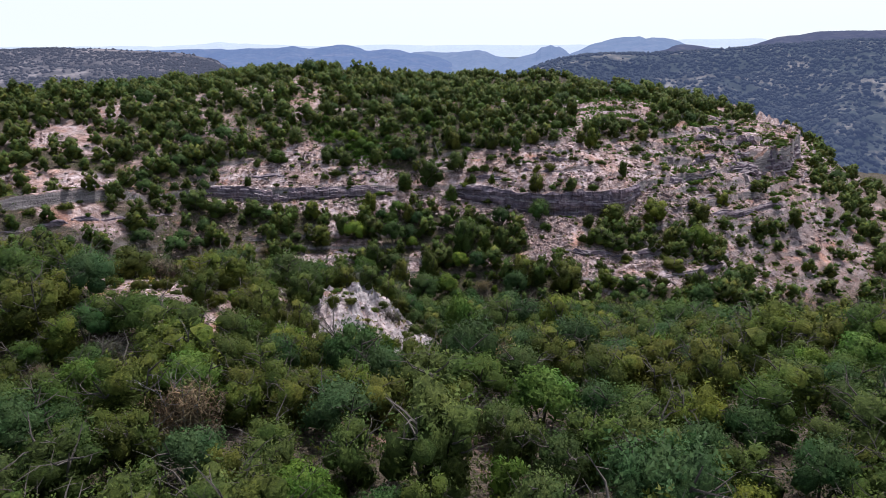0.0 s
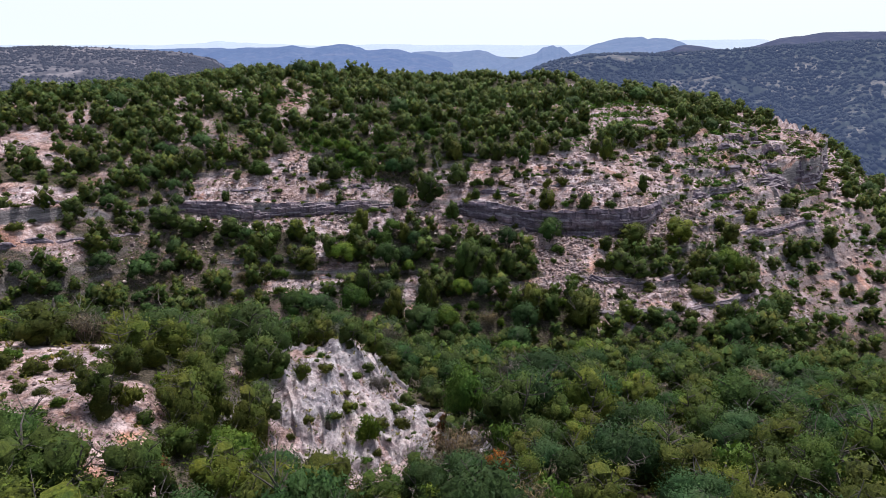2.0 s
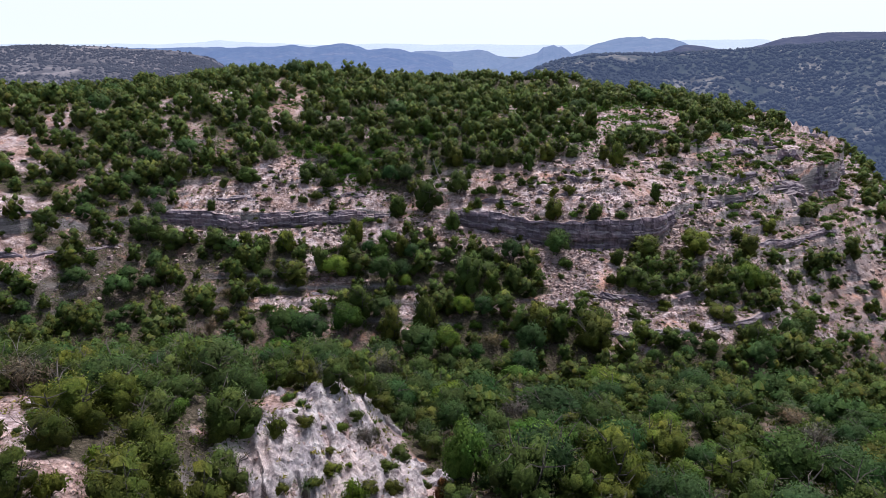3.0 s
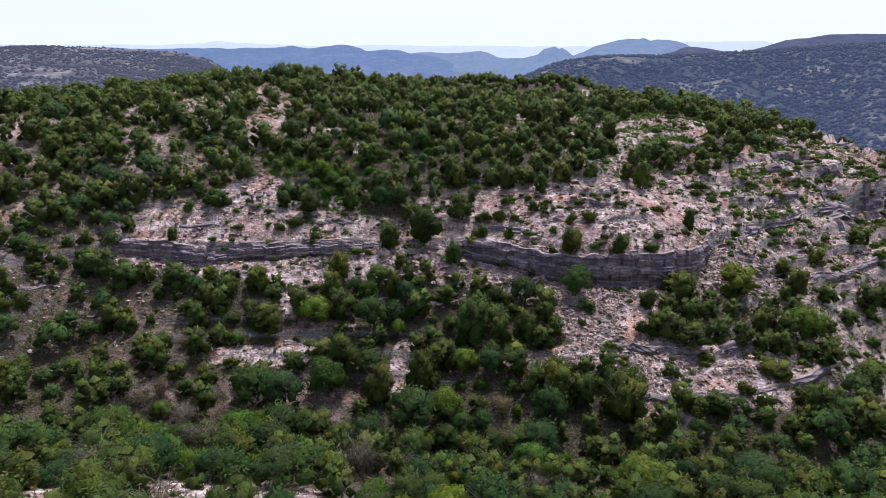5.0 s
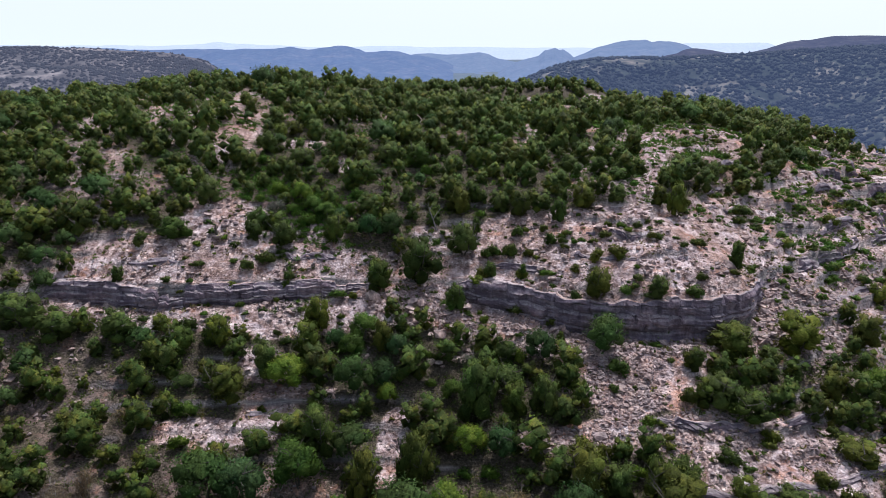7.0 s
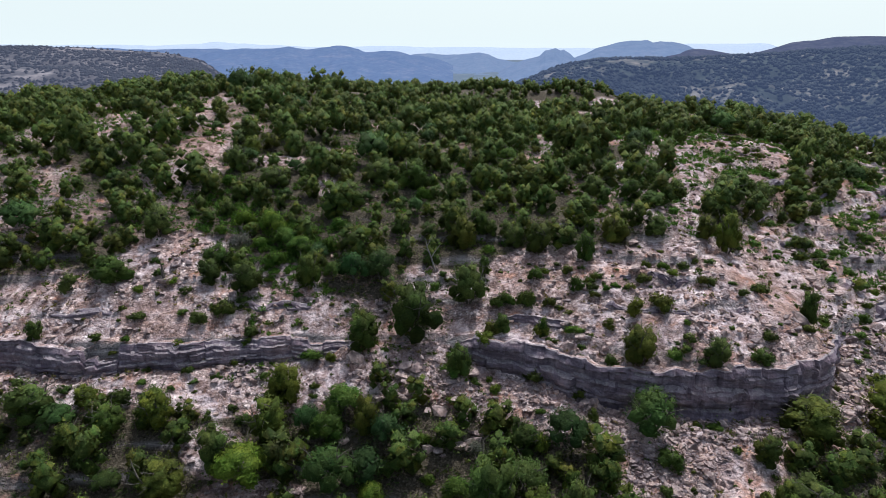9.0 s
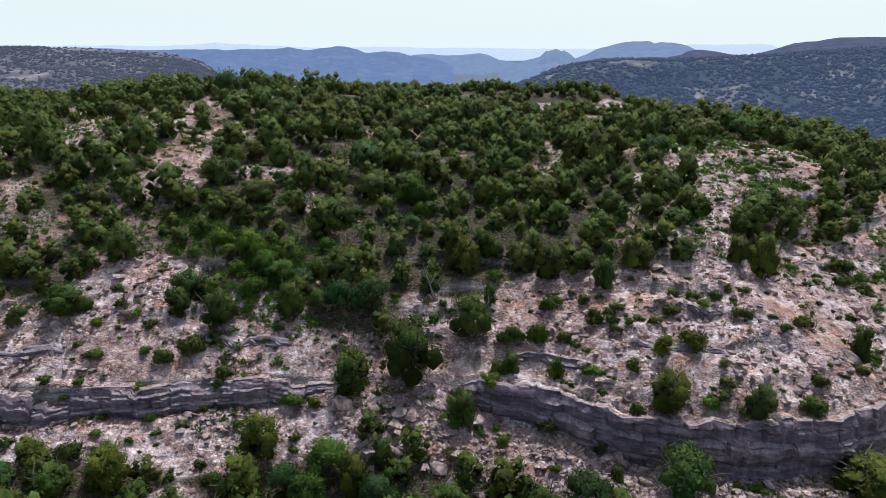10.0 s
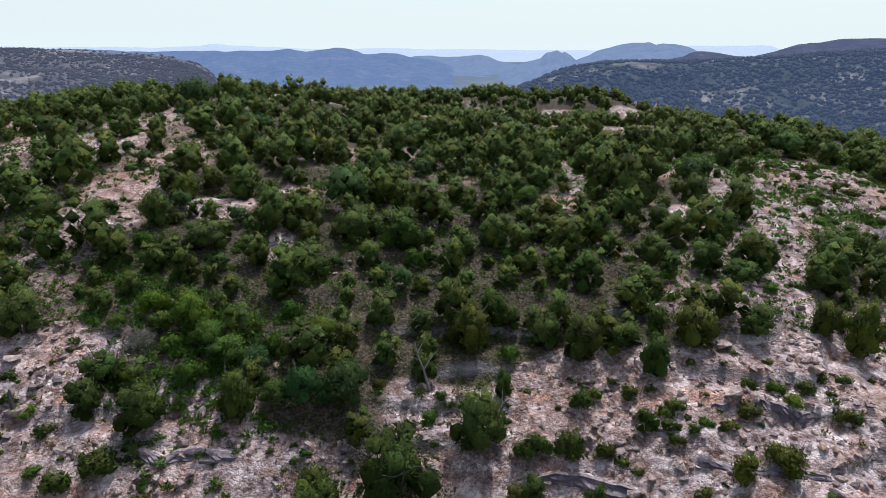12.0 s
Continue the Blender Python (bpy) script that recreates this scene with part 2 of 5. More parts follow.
def blend(nodes, links, factor, a, b, kind="MIX"):
    m = nodes.new("ShaderNodeMix")
    m.data_type, m.blend_type = "RGBA", kind
    for socket, value in (("Factor", factor), ("A", a), ("B", b)):
        if isinstance(value, (int, float)):
            m.inputs[socket].default_value = value
        elif isinstance(value, tuple):
            m.inputs[socket].default_value = (*value, 1)
        else:
            links.new(value, m.inputs[socket])
    return m.outputs["Result"]


def noise_tex(nodes, links, where, scale, detail=4.0, rough=0.6):
    n = nodes.new("ShaderNodeTexNoise")
    n.inputs["Scale"].default_value, n.inputs["Detail"].default_value, n.inputs["Roughness"].default_value = scale, detail, rough
    links.new(where, n.inputs["Vector"])
    return n.outputs["Fac"]


def math_node(nodes, links, op, a, b=0.0):
    m = nodes.new("ShaderNodeMath")
    m.operation = op
    for k, value in enumerate((a, b)):
        if isinstance(value, (int, float)):
            m.inputs[k].default_value = value
        else:
            links.new(value, m.inputs[k])
    return m.outputs["Value"]


def bump(nodes, links, height, strength, distance, base=None):
    b = nodes.new("ShaderNodeBump")
    b.inputs["Strength"].default_value, b.inputs["Distance"].default_value = strength, distance
    links.new(height, b.inputs["Height"])
    if base is not None:
        links.new(base, b.inputs["Normal"])
    return b.outputs["Normal"]


def ground_material():
    """Pale limestone rubble and pink-brown soil, leaf litter with painted shade under trees, grey weathered rock on
    steep faces.
    """
    m, n, l, p = material("limestone_ground")
    where = n.new("ShaderNodeTexCoord").outputs["Object"]
    up = n.new("ShaderNodeSeparateXYZ")
    l.new(n.new("ShaderNodeNewGeometry").outputs["Normal"], up.inputs[0])
    big, mid = noise_tex(n, l, where, 0.11, 6, 0.65), noise_tex(n, l, where, 0.8, 7, 0.75)
    fine = noise_tex(n, l, where, 5.0, 6, 0.75)
    warped = blend(n, l, 0.12, where, n.new("ShaderNodeTexNoise").outputs["Color"])

    def stones(scale):
        v = n.new("ShaderNodeTexVoronoi")
        v.inputs["Scale"].default_value = scale
        l.new(warped, v.inputs["Vector"])
        tone = n.new("ShaderNodeSeparateColor")
        l.new(v.outputs["Color"], tone.inputs[0])
        return v.outputs["Distance"], tone.outputs[0]

    near, tone = stones(3.6)
    small, grit = stones(10.0)
    soil = ramp(n, l, mid, [(0.32, (0.078, 0.054, 0.048)), (0.48, (0.225, 0.147, 0.121)), (0.66, (0.42, 0.308, 0.272))])
    chalk = ramp(n, l, tone, [(0.0, (0.13, 0.112, 0.118)), (0.45, (0.37, 0.318, 0.322)), (1.0, (0.74, 0.68, 0.66))])
    speck = ramp(n, l, grit, [(0.0, (0.45, 0.43, 0.43)), (0.6, (1.0, 0.98, 0.97)), (1.0, (1.35, 1.33, 1.3))])
    gap = ramp(n, l, near, [(0.25, (1, 1, 1)), (0.62, (0.42, 0.38, 0.37))])
    chalk = blend(n, l, 0.75, chalk, gap, "MULTIPLY")
    iron = ramp(n, l, noise_tex(n, l, where, 0.23, 5, 0.7), [(0.53, (0, 0, 0)), (0.66, (0.85, 0.85, 0.85))])
    soil = blend(n, l, iron, soil, (0.40, 0.205, 0.135))
    chalk = blend(n, l, math_node(n, l, "MULTIPLY", iron, 0.55), chalk, (0.48, 0.295, 0.225))
    plate = ramp(n, l, mid, [(0.30, (0.13, 0.112, 0.118)), (0.5, (0.36, 0.312, 0.330)), (0.7, (0.66, 0.60, 0.59))])
    bare = ramp(n, l, noise_tex(n, l, where, 0.33, 5, 0.7), [(0.43, (0, 0, 0)), (0.53, (1, 1, 1))])
    chalk = blend(n, l, bare, chalk, plate)
    pale = ramp(n, l, big, [(0.36, (0.15, 0.15, 0.15)), (0.58, (1, 1, 1))])
    spots = ramp(n, l, mid, [(0.36, (0, 0, 0)), (0.54, (1, 1, 1))])
    base = blend(n, l, blend(n, l, 1.0, pale, spots, "MULTIPLY"), soil, chalk)
    loose = math_node(n, l, "SUBTRACT", 0.95, math_node(n, l, "MULTIPLY", bare, 0.65))
    base = blend(n, l, loose, base, speck, "MULTIPLY")
    lines = n.new("ShaderNodeMapping")
    lines.inputs["Scale"].default_value = (0.22, 0.22, 2.4)
    l.new(where, lines.inputs["Vector"])
    bedded = ramp(n, l, noise_tex(n, l, lines.outputs[0], 1.0, 5, 0.7), [(0.36, (0.40, 0.37, 0.41)), (0.48, (1.0, 1.0, 1.0)), (0.66, (1.25, 1.22, 1.20))])
    base = blend(n, l, 0.5, base, bedded, "MULTIPLY")
    # cracks between slabs of bedrock
    slabs = n.new("ShaderNodeMapping")
    slabs.inputs["Scale"].default_value = (0.30, 0.42, 0.30)
    l.new(warped, slabs.inputs["Vector"])
    crack = n.new("ShaderNodeTexVoronoi")
    crack.feature = "DISTANCE_TO_EDGE"
    l.new(slabs.outputs[0], crack.inputs["Vector"])
    gaps = ramp(n, l, math_node(n, l, "ADD", crack.outputs["Distance"], math_node(n, l, "MULTIPLY", math_node(n, l, "SUBTRACT", fine, 0.5), 0.12)), [(0.0, (0.38, 0.34, 0.36)), (0.05, (1.0, 1.0, 1.0))])
    base = blend(n, l, 0.18, base, gaps, "MULTIPLY")
    patches = ramp(n, l, noise_tex(n, l, where, 0.45, 6, 0.75), [(0.36, (0.74, 0.69, 0.72)), (0.50, (1.22, 1.18, 1.18)), (0.64, (1.60, 1.54, 1.52))])
    base = blend(n, l, 0.9, base, patches, "MULTIPLY")
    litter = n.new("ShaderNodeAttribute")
    litter.attribute_name = "litter_and_shade"
    # dark brown litter, deep enough to stand for the shade between trees too
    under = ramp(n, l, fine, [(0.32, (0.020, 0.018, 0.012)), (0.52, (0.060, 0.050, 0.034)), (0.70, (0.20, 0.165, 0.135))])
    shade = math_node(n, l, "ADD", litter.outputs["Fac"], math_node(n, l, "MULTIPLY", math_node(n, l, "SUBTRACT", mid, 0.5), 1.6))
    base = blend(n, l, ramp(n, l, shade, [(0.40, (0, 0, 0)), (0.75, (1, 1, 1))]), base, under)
    # weathered grey rock where the ground is steep
    beds = n.new("ShaderNodeMapping")
    beds.inputs["Scale"].default_value = (0.25, 0.25, 3.0)
    l.new(where, beds.inputs["Vector"])
    streak = noise_tex(n, l, beds.outputs[0], 1.0, 6, 0.7)
    rock = ramp(n, l, streak, [(0.32, (0.085, 0.076, 0.084)), (0.52, (0.20, 0.178, 0.180)), (0.72, (0.42, 0.385, 0.37))])
    steep = ramp(n, l, up.outputs["Z"], [(0.60, (1, 1, 1)), (0.80, (0, 0, 0))])
    l.new(blend(n, l, steep, base, rock), p.inputs["Base Color"])
    p.inputs["Roughness"].default_value = 0.95
    p.inputs["Specular IOR Level"].default_value = 0.2
    rub = bump(n, l, noise_tex(n, l, lines.outputs[0], 1.0, 5, 0.7), 0.5, 0.3)
    rub = bump(n, l, gaps, 0.25, 0.2, rub)
    rub = bump(n, l, near, 0.8, -0.16, rub)
    rub = bump(n, l, small, 0.8, -0.08, rub)
    l.new(bump(n, l, fine, 0.6, 0.10, rub), p.inputs["Normal"])
    return m


def rock_material(name, dark, mid, light, across=0.3, pieces=False):
    """Weathered limestone with bedding and dark seep streaks."""
    m, n, l, p = material(name)
    where = n.new("ShaderNodeTexCoord").outputs["Object"]
    beds = n.new("ShaderNodeMapping")
    beds.inputs["Scale"].default_value = (across, across, 2.6)
    l.new(where, beds.inputs["Vector"])
    streaks = n.new("ShaderNodeMapping")
    streaks.inputs["Scale"].default_value = (1.3, 1.3, 0.12)
    l.new(where, streaks.inputs["Vector"])
    bed = noise_tex(n, l, beds.outputs[0], 1.0, 6, 0.7)
    seep = noise_tex(n, l, streaks.outputs[0], 1.0, 4, 0.6)
    fine = noise_tex(n, l, where, 5.0, 6, 0.7)
    each = n.new("ShaderNodeNewGeometry").outputs["Random Per Island"]
    tone = ramp(n, l, bed, [(0.30, dark), (0.5, mid), (0.74, light)])
    seeped = ramp(n, l, seep, [(0.45, (0.52, 0.49, 0.53)), (0.62, (1, 1, 1))])
    tone = blend(n, l, 0.75, tone, seeped, "MULTIPLY")
    stain = ramp(n, l, noise_tex(n, l, where, 0.33, 6, 0.7), [(0.34, (0.62, 0.60, 0.66)), (0.48, (1.0, 1.0, 1.0)), (0.58, (1.12, 1.02, 0.98)), (0.68, (1.45, 1.30, 1.18))])
    tone = blend(n, l, 0.9, tone, stain, "MULTIPLY")
    grain = ramp(n, l, fine, [(0.3, (0.6, 0.6, 0.6)), (0.7, (1.25, 1.22, 1.2))])
    tone = blend(n, l, 0.8, tone, grain, "MULTIPLY")
    up = n.new("ShaderNodeSeparateXYZ")
    l.new(n.new("ShaderNodeNewGeometry").outputs["Normal"], up.inputs[0])
    # a paler tone blended in on faces that look upward
    top_tone = ramp(n, l, fine, [(0.3, (0.11, 0.095, 0.095)), (0.5, (0.26, 0.230, 0.228)), (0.7, (0.50, 0.465, 0.455))])
    tone = blend(n, l, ramp(n, l, up.outputs["Z"], [(0.66, (0, 0, 0)), (0.95, (0.6, 0.6, 0.6))]), tone, top_tone)
    piece = ramp(n, l, each, [(0.0, (0.55, 0.52, 0.56)), (0.5, (0.95, 0.90, 0.89)), (0.8, (1.1, 0.95, 0.86)), (1.0, (1.3, 1.26, 1.24))])
    l.new(blend(n, l, 1.0 if pieces else 0.0, tone, piece, "MULTIPLY"), p.inputs["Base Color"])
    p.inputs["Roughness"].default_value = 0.95
    p.inputs["Specular IOR Level"].default_value = 0.2
    l.new(bump(n, l, fine, 0.7, 0.1, bump(n, l, bed, 0.5, 0.15)), p.inputs["Normal"])
    return m


def leaf_material(name, dark, mid, light, dry=(0.092, 0.088, 0.045), through_light=0.25, lace=0.0, crowd=False):
    """Small leaves: tone changes from spray to spray and from plant to plant."""
    m, n, l, p = material(name)
    each = n.new("ShaderNodeNewGeometry").outputs["Random Per Island"]
    whole = n.new("ShaderNodeObjectInfo").outputs["Random"]
    where = n.new("ShaderNodeTexCoord").outputs["Object"]
    patch = noise_tex(n, l, where, 0.35, 3)
    tone = ramp(n, l, each, [(0.0, dark), (0.55, mid), (1.0, light)])
    stand = ramp(n, l, noise_tex(n, l, where, 0.21, 3), [(0.32, (0.62, 0.70, 0.72)), (0.45, (1.10, 0.98, 0.86)), (0.55, (0.88, 1.02, 0.94)), (0.68, (1.40, 1.32, 1.10))])
    tone = blend(n, l, 1.0, tone, stand, "MULTIPLY")
    if crowd:      # many plants in one mesh: the tone changes every few metres
        whole = math_node(n, l, "MULTIPLY", math_node(n, l, "SUBTRACT", noise_tex(n, l, where, 0.5, 1), 0.31), 2.7)
    plant = ramp(n, l, whole, [(0.0, (0.55, 0.66, 0.62)), (0.2, (1.20, 1.02, 0.80)), (0.4, (0.72, 0.98, 0.85)), (0.55, (1.05, 1.10, 1.25)), (0.75, (0.78, 0.90, 0.80)), (0.9, (1.45, 1.34, 0.80)), (1.0, (1.30, 1.08, 1.0))])
    tone = blend(n, l, 1.0, tone, plant, "MULTIPLY")
    dried = ramp(n, l, patch, [(0.62, (0, 0, 0)), (0.78, (0.5, 0.5, 0.5))])
    tone = blend(n, l, dried, tone, dry)
    if not lace:      # a closed mass of leaves: small light and dark tufts
        tuft = noise_tex(n, l, where, 8.0, 5, 0.7)
        tone = blend(n, l, 1.0, tone, ramp(n, l, tuft, [(0.34, (0.55, 0.57, 0.58)), (0.50, (1.0, 1.0, 1.0)), (0.68, (1.6, 1.5, 1.35))]), "MULTIPLY")
        l.new(bump(n, l, tuft, 0.8, 0.15), p.inputs["Normal"])
    l.new(tone, p.inputs["Base Color"])
    p.inputs["Roughness"].default_value = 0.65
    p.inputs["Specular IOR Level"].default_value = 0.12
    glow = n.new("ShaderNodeBsdfTranslucent")
    l.new(tone, glow.inputs["Color"])
    mix = n.new("ShaderNodeMixShader")
    mix.inputs[0].default_value = through_light
    l.new(p.outputs[0], mix.inputs[1])
    l.new(glow.outputs[0], mix.inputs[2])
    if lace:      # each spray is made of many small leaves with gaps between them
        gaps = math_node(n, l, "GREATER_THAN", noise_tex(n, l, where, lace, 2, 0.6), 0.50)
        clear, cut = n.new("ShaderNodeBsdfTransparent"), n.new("ShaderNodeMixShader")
        l.new(gaps, cut.inputs[0])
        l.new(clear.outputs[0], cut.inputs[1])
        l.new(mix.outputs[0], cut.inputs[2])
        mix = cut
    l.new(mix.outputs[0], n["Material Output"].inputs["Surface"])
    return m


def bark_material(name, a, b):
    m, n, l, p = material(name)
    where = n.new("ShaderNodeTexCoord").outputs["Object"]
    l.new(ramp(n, l, noise_tex(n, l, where, 9.0, 5), [(0.3, a), (0.7, b)]), p.inputs["Base Color"])
    p.inputs["Roughness"].default_value = 0.9
    return m


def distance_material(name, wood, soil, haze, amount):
    """Hills kilometres off: woods and pale clearings, with blue air haze added as emission."""
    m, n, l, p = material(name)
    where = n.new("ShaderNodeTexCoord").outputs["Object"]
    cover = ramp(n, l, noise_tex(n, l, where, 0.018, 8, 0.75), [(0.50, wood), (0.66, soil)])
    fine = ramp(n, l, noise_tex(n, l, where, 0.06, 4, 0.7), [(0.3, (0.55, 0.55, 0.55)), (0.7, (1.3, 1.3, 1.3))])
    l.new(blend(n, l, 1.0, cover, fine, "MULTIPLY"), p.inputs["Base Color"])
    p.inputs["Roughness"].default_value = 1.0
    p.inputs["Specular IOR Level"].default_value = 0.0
    # haze painted as a steady blue glow of the surface
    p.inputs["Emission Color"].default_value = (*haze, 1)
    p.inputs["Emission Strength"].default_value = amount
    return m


# dark leaves of the far slopes, with blue haze emitted on top
FAR_LEAF_HAZED = distance_material("far_scrub", (0.028, 0.034, 0.034), (0.05, 0.055, 0.05), (0.16, 0.23, 0.46), 0.27)
MESA_LEAF_HAZED = distance_material("mesa_scrub", (0.028, 0.031, 0.035), (0.05, 0.05, 0.05), (0.24, 0.28, 0.44), 0.25)
GROUND = ground_material()
CLIFF = rock_material("weathered_cliff", (0.120, 0.100, 0.124), (0.222, 0.186, 0.230), (0.34, 0.294, 0.320))
STONE = rock_material("pale_stone", (0.17, 0.142, 0.14), (0.40, 0.335, 0.32), (0.70, 0.63, 0.60), 2.0, pieces=True)
CHALK = rock_material("white_outcrop", (0.12, 0.114, 0.124), (0.48, 0.450, 0.455), (0.80, 0.77, 0.765), 0.8)
JUNIPER = leaf_material("juniper_leaves", (0.043, 0.062, 0.014), (0.066, 0.094, 0.022), (0.104, 0.136, 0.034), through_light=0.3, lace=7.5)
WOODS = leaf_material("woodland_leaves", (0.048, 0.066, 0.016), (0.075, 0.100, 0.025), (0.116, 0.146, 0.040), through_light=0.3, lace=7.5, crowd=True)
WOODS_IN = leaf_material("woodland_leaves_inside", (0.048, 0.066, 0.016), (0.075, 0.100, 0.025), (0.116, 0.146, 0.040), through_light=0.3, crowd=True)
JUNIPER_IN = leaf_material("juniper_leaves_inside", (0.043, 0.062, 0.014), (0.066, 0.094, 0.022), (0.104, 0.136, 0.034), through_light=0.3)
OAK = leaf_material("oak_leaves", (0.028, 0.055, 0.018), (0.044, 0.084, 0.029), (0.070, 0.120, 0.046), through_light=0.3, lace=7.0)
OAK_IN = leaf_material("oak_leaves_inside", (0.028, 0.055, 0.018), (0.044, 0.084, 0.029), (0.070, 0.120, 0.046), through_light=0.3)
BRIGHT = leaf_material("fresh_leaves", (0.046, 0.088, 0.013), (0.076, 0.138, 0.023), (0.126, 0.194, 0.042), through_light=0.35, lace=8.0)
BRIGHT_IN = leaf_material("fresh_leaves_inside", (0.046, 0.088, 0.013), (0.076, 0.138, 0.023), (0.126, 0.194, 0.042), through_light=0.35)
DRY = leaf_material("dry_twigs", (0.06, 0.05, 0.045), (0.11, 0.098, 0.088), (0.19, 0.17, 0.155), through_light=0.1)
OLIVE = leaf_material("straw_tufts", (0.05, 0.06, 0.02), (0.11, 0.12, 0.045), (0.22, 0.20, 0.10))
INSIDE = {"woodland_leaves": WOODS_IN, "juniper_leaves": JUNIPER_IN, "oak_leaves": OAK_IN, "fresh_leaves": BRIGHT_IN}
RUST = leaf_material("rusty_leaves", (0.07, 0.026, 0.010), (0.16, 0.065, 0.022), (0.26, 0.12, 0.045))
BARK = bark_material("grey_bark", (0.04, 0.034, 0.028), (0.10, 0.088, 0.076))
DEAD = bark_material("bleached_wood", (0.09, 0.08, 0.076), (0.21, 0.193, 0.185))


# ---------------------------------------------------------------- mesh helpers
def mesh_from(name, verts, faces, mat, smooth_faces=False, normals=None, inner=None, slots=None):
    """faces: an array of quads or of triangles."""
    verts, faces = np.asarray(verts, np.float32), np.asarray(faces, np.int32)
    me = bpy.data.meshes.new(name)
    me.vertices.add(len(verts))
    me.vertices.foreach_set("co", verts.ravel())
    me.loops.add(faces.size)
    me.loops.foreach_set("vertex_index", faces.ravel())
    me.polygons.add(len(faces))
    me.polygons.foreach_set("loop_start", np.arange(0, faces.size, faces.shape[1], dtype=np.int32))
    me.polygons.foreach_set("use_smooth", np.full(len(faces), smooth_faces))
    me.update(calc_edges=True)
    me.materials.append(mat)
    if inner is not None:
        me.materials.append(inner)
        me.polygons.foreach_set("material_index", np.asarray(slots, np.int32))
    if normals is not None:
        me.normals_split_custom_set_from_vertices(np.asarray(normals, np.float32))
    return me


def part(name, me, parent, label=""):
    ob = new(name, me)
    ob.parent = parent
    return tagged(ob, label)


def grid_faces(nu, nv):
    i = np.arange(nu * nv).reshape(nv, nu)
    return np.stack([i[:-1, :-1], i[:-1, 1:], i[1:, 1:], i[1:, :-1]], -1).reshape(-1, 4)


# ---------------------------------------------------------------- the ground, one sheet to the horizon
def spread(stops):
    """Coordinates with a spacing of their own in each stretch."""
    out = [np.arange(a, b, step) for a, b, step in stops]
    return np.concatenate(out)


def outward(start, end, first, growth):
    out, step = [start], first
    while out[-1] < end:
        out.append(out[-1] + step)
        step *= growth
    return np.array(out)


def build_ground():
    xs = np.concatenate([-outward(72, 4700, 1.2, 1.09)[::-1], spread([(-71.5, -44, 0.5), (-44, 42, 0.48), (42, 62, 0.6), (62, 112, 0.75)]), outward(112, 4700, 1.2, 1.09)])
    ys = np.concatenate([-outward(-12, 1500, 1.5, 1.14)[::-1], spread([(13, 62, 0.7), (62, 80, 1.0), (80, 94, 0.5), (94, 128, 0.32), (128, 172, 0.6), (172, 210, 1.2), (210, 330, 2.4)]), outward(330, 4700, 2.5, 1.05)])
    X, Y = np.meshgrid(xs, ys)
    Z = land(X, Y)
    me = mesh_from("ground", np.stack([X, Y, Z], -1).reshape(-1, 3), grid_faces(len(xs), len(ys)), GROUND, True)
    litter = me.attributes.new("litter_and_shade", "FLOAT", "POINT")
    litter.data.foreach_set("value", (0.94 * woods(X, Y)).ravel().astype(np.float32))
    tagged(new("ground", me), "pale limestone hillside with rubble and pinkish soil", "ground", kind="structure")


build_ground()


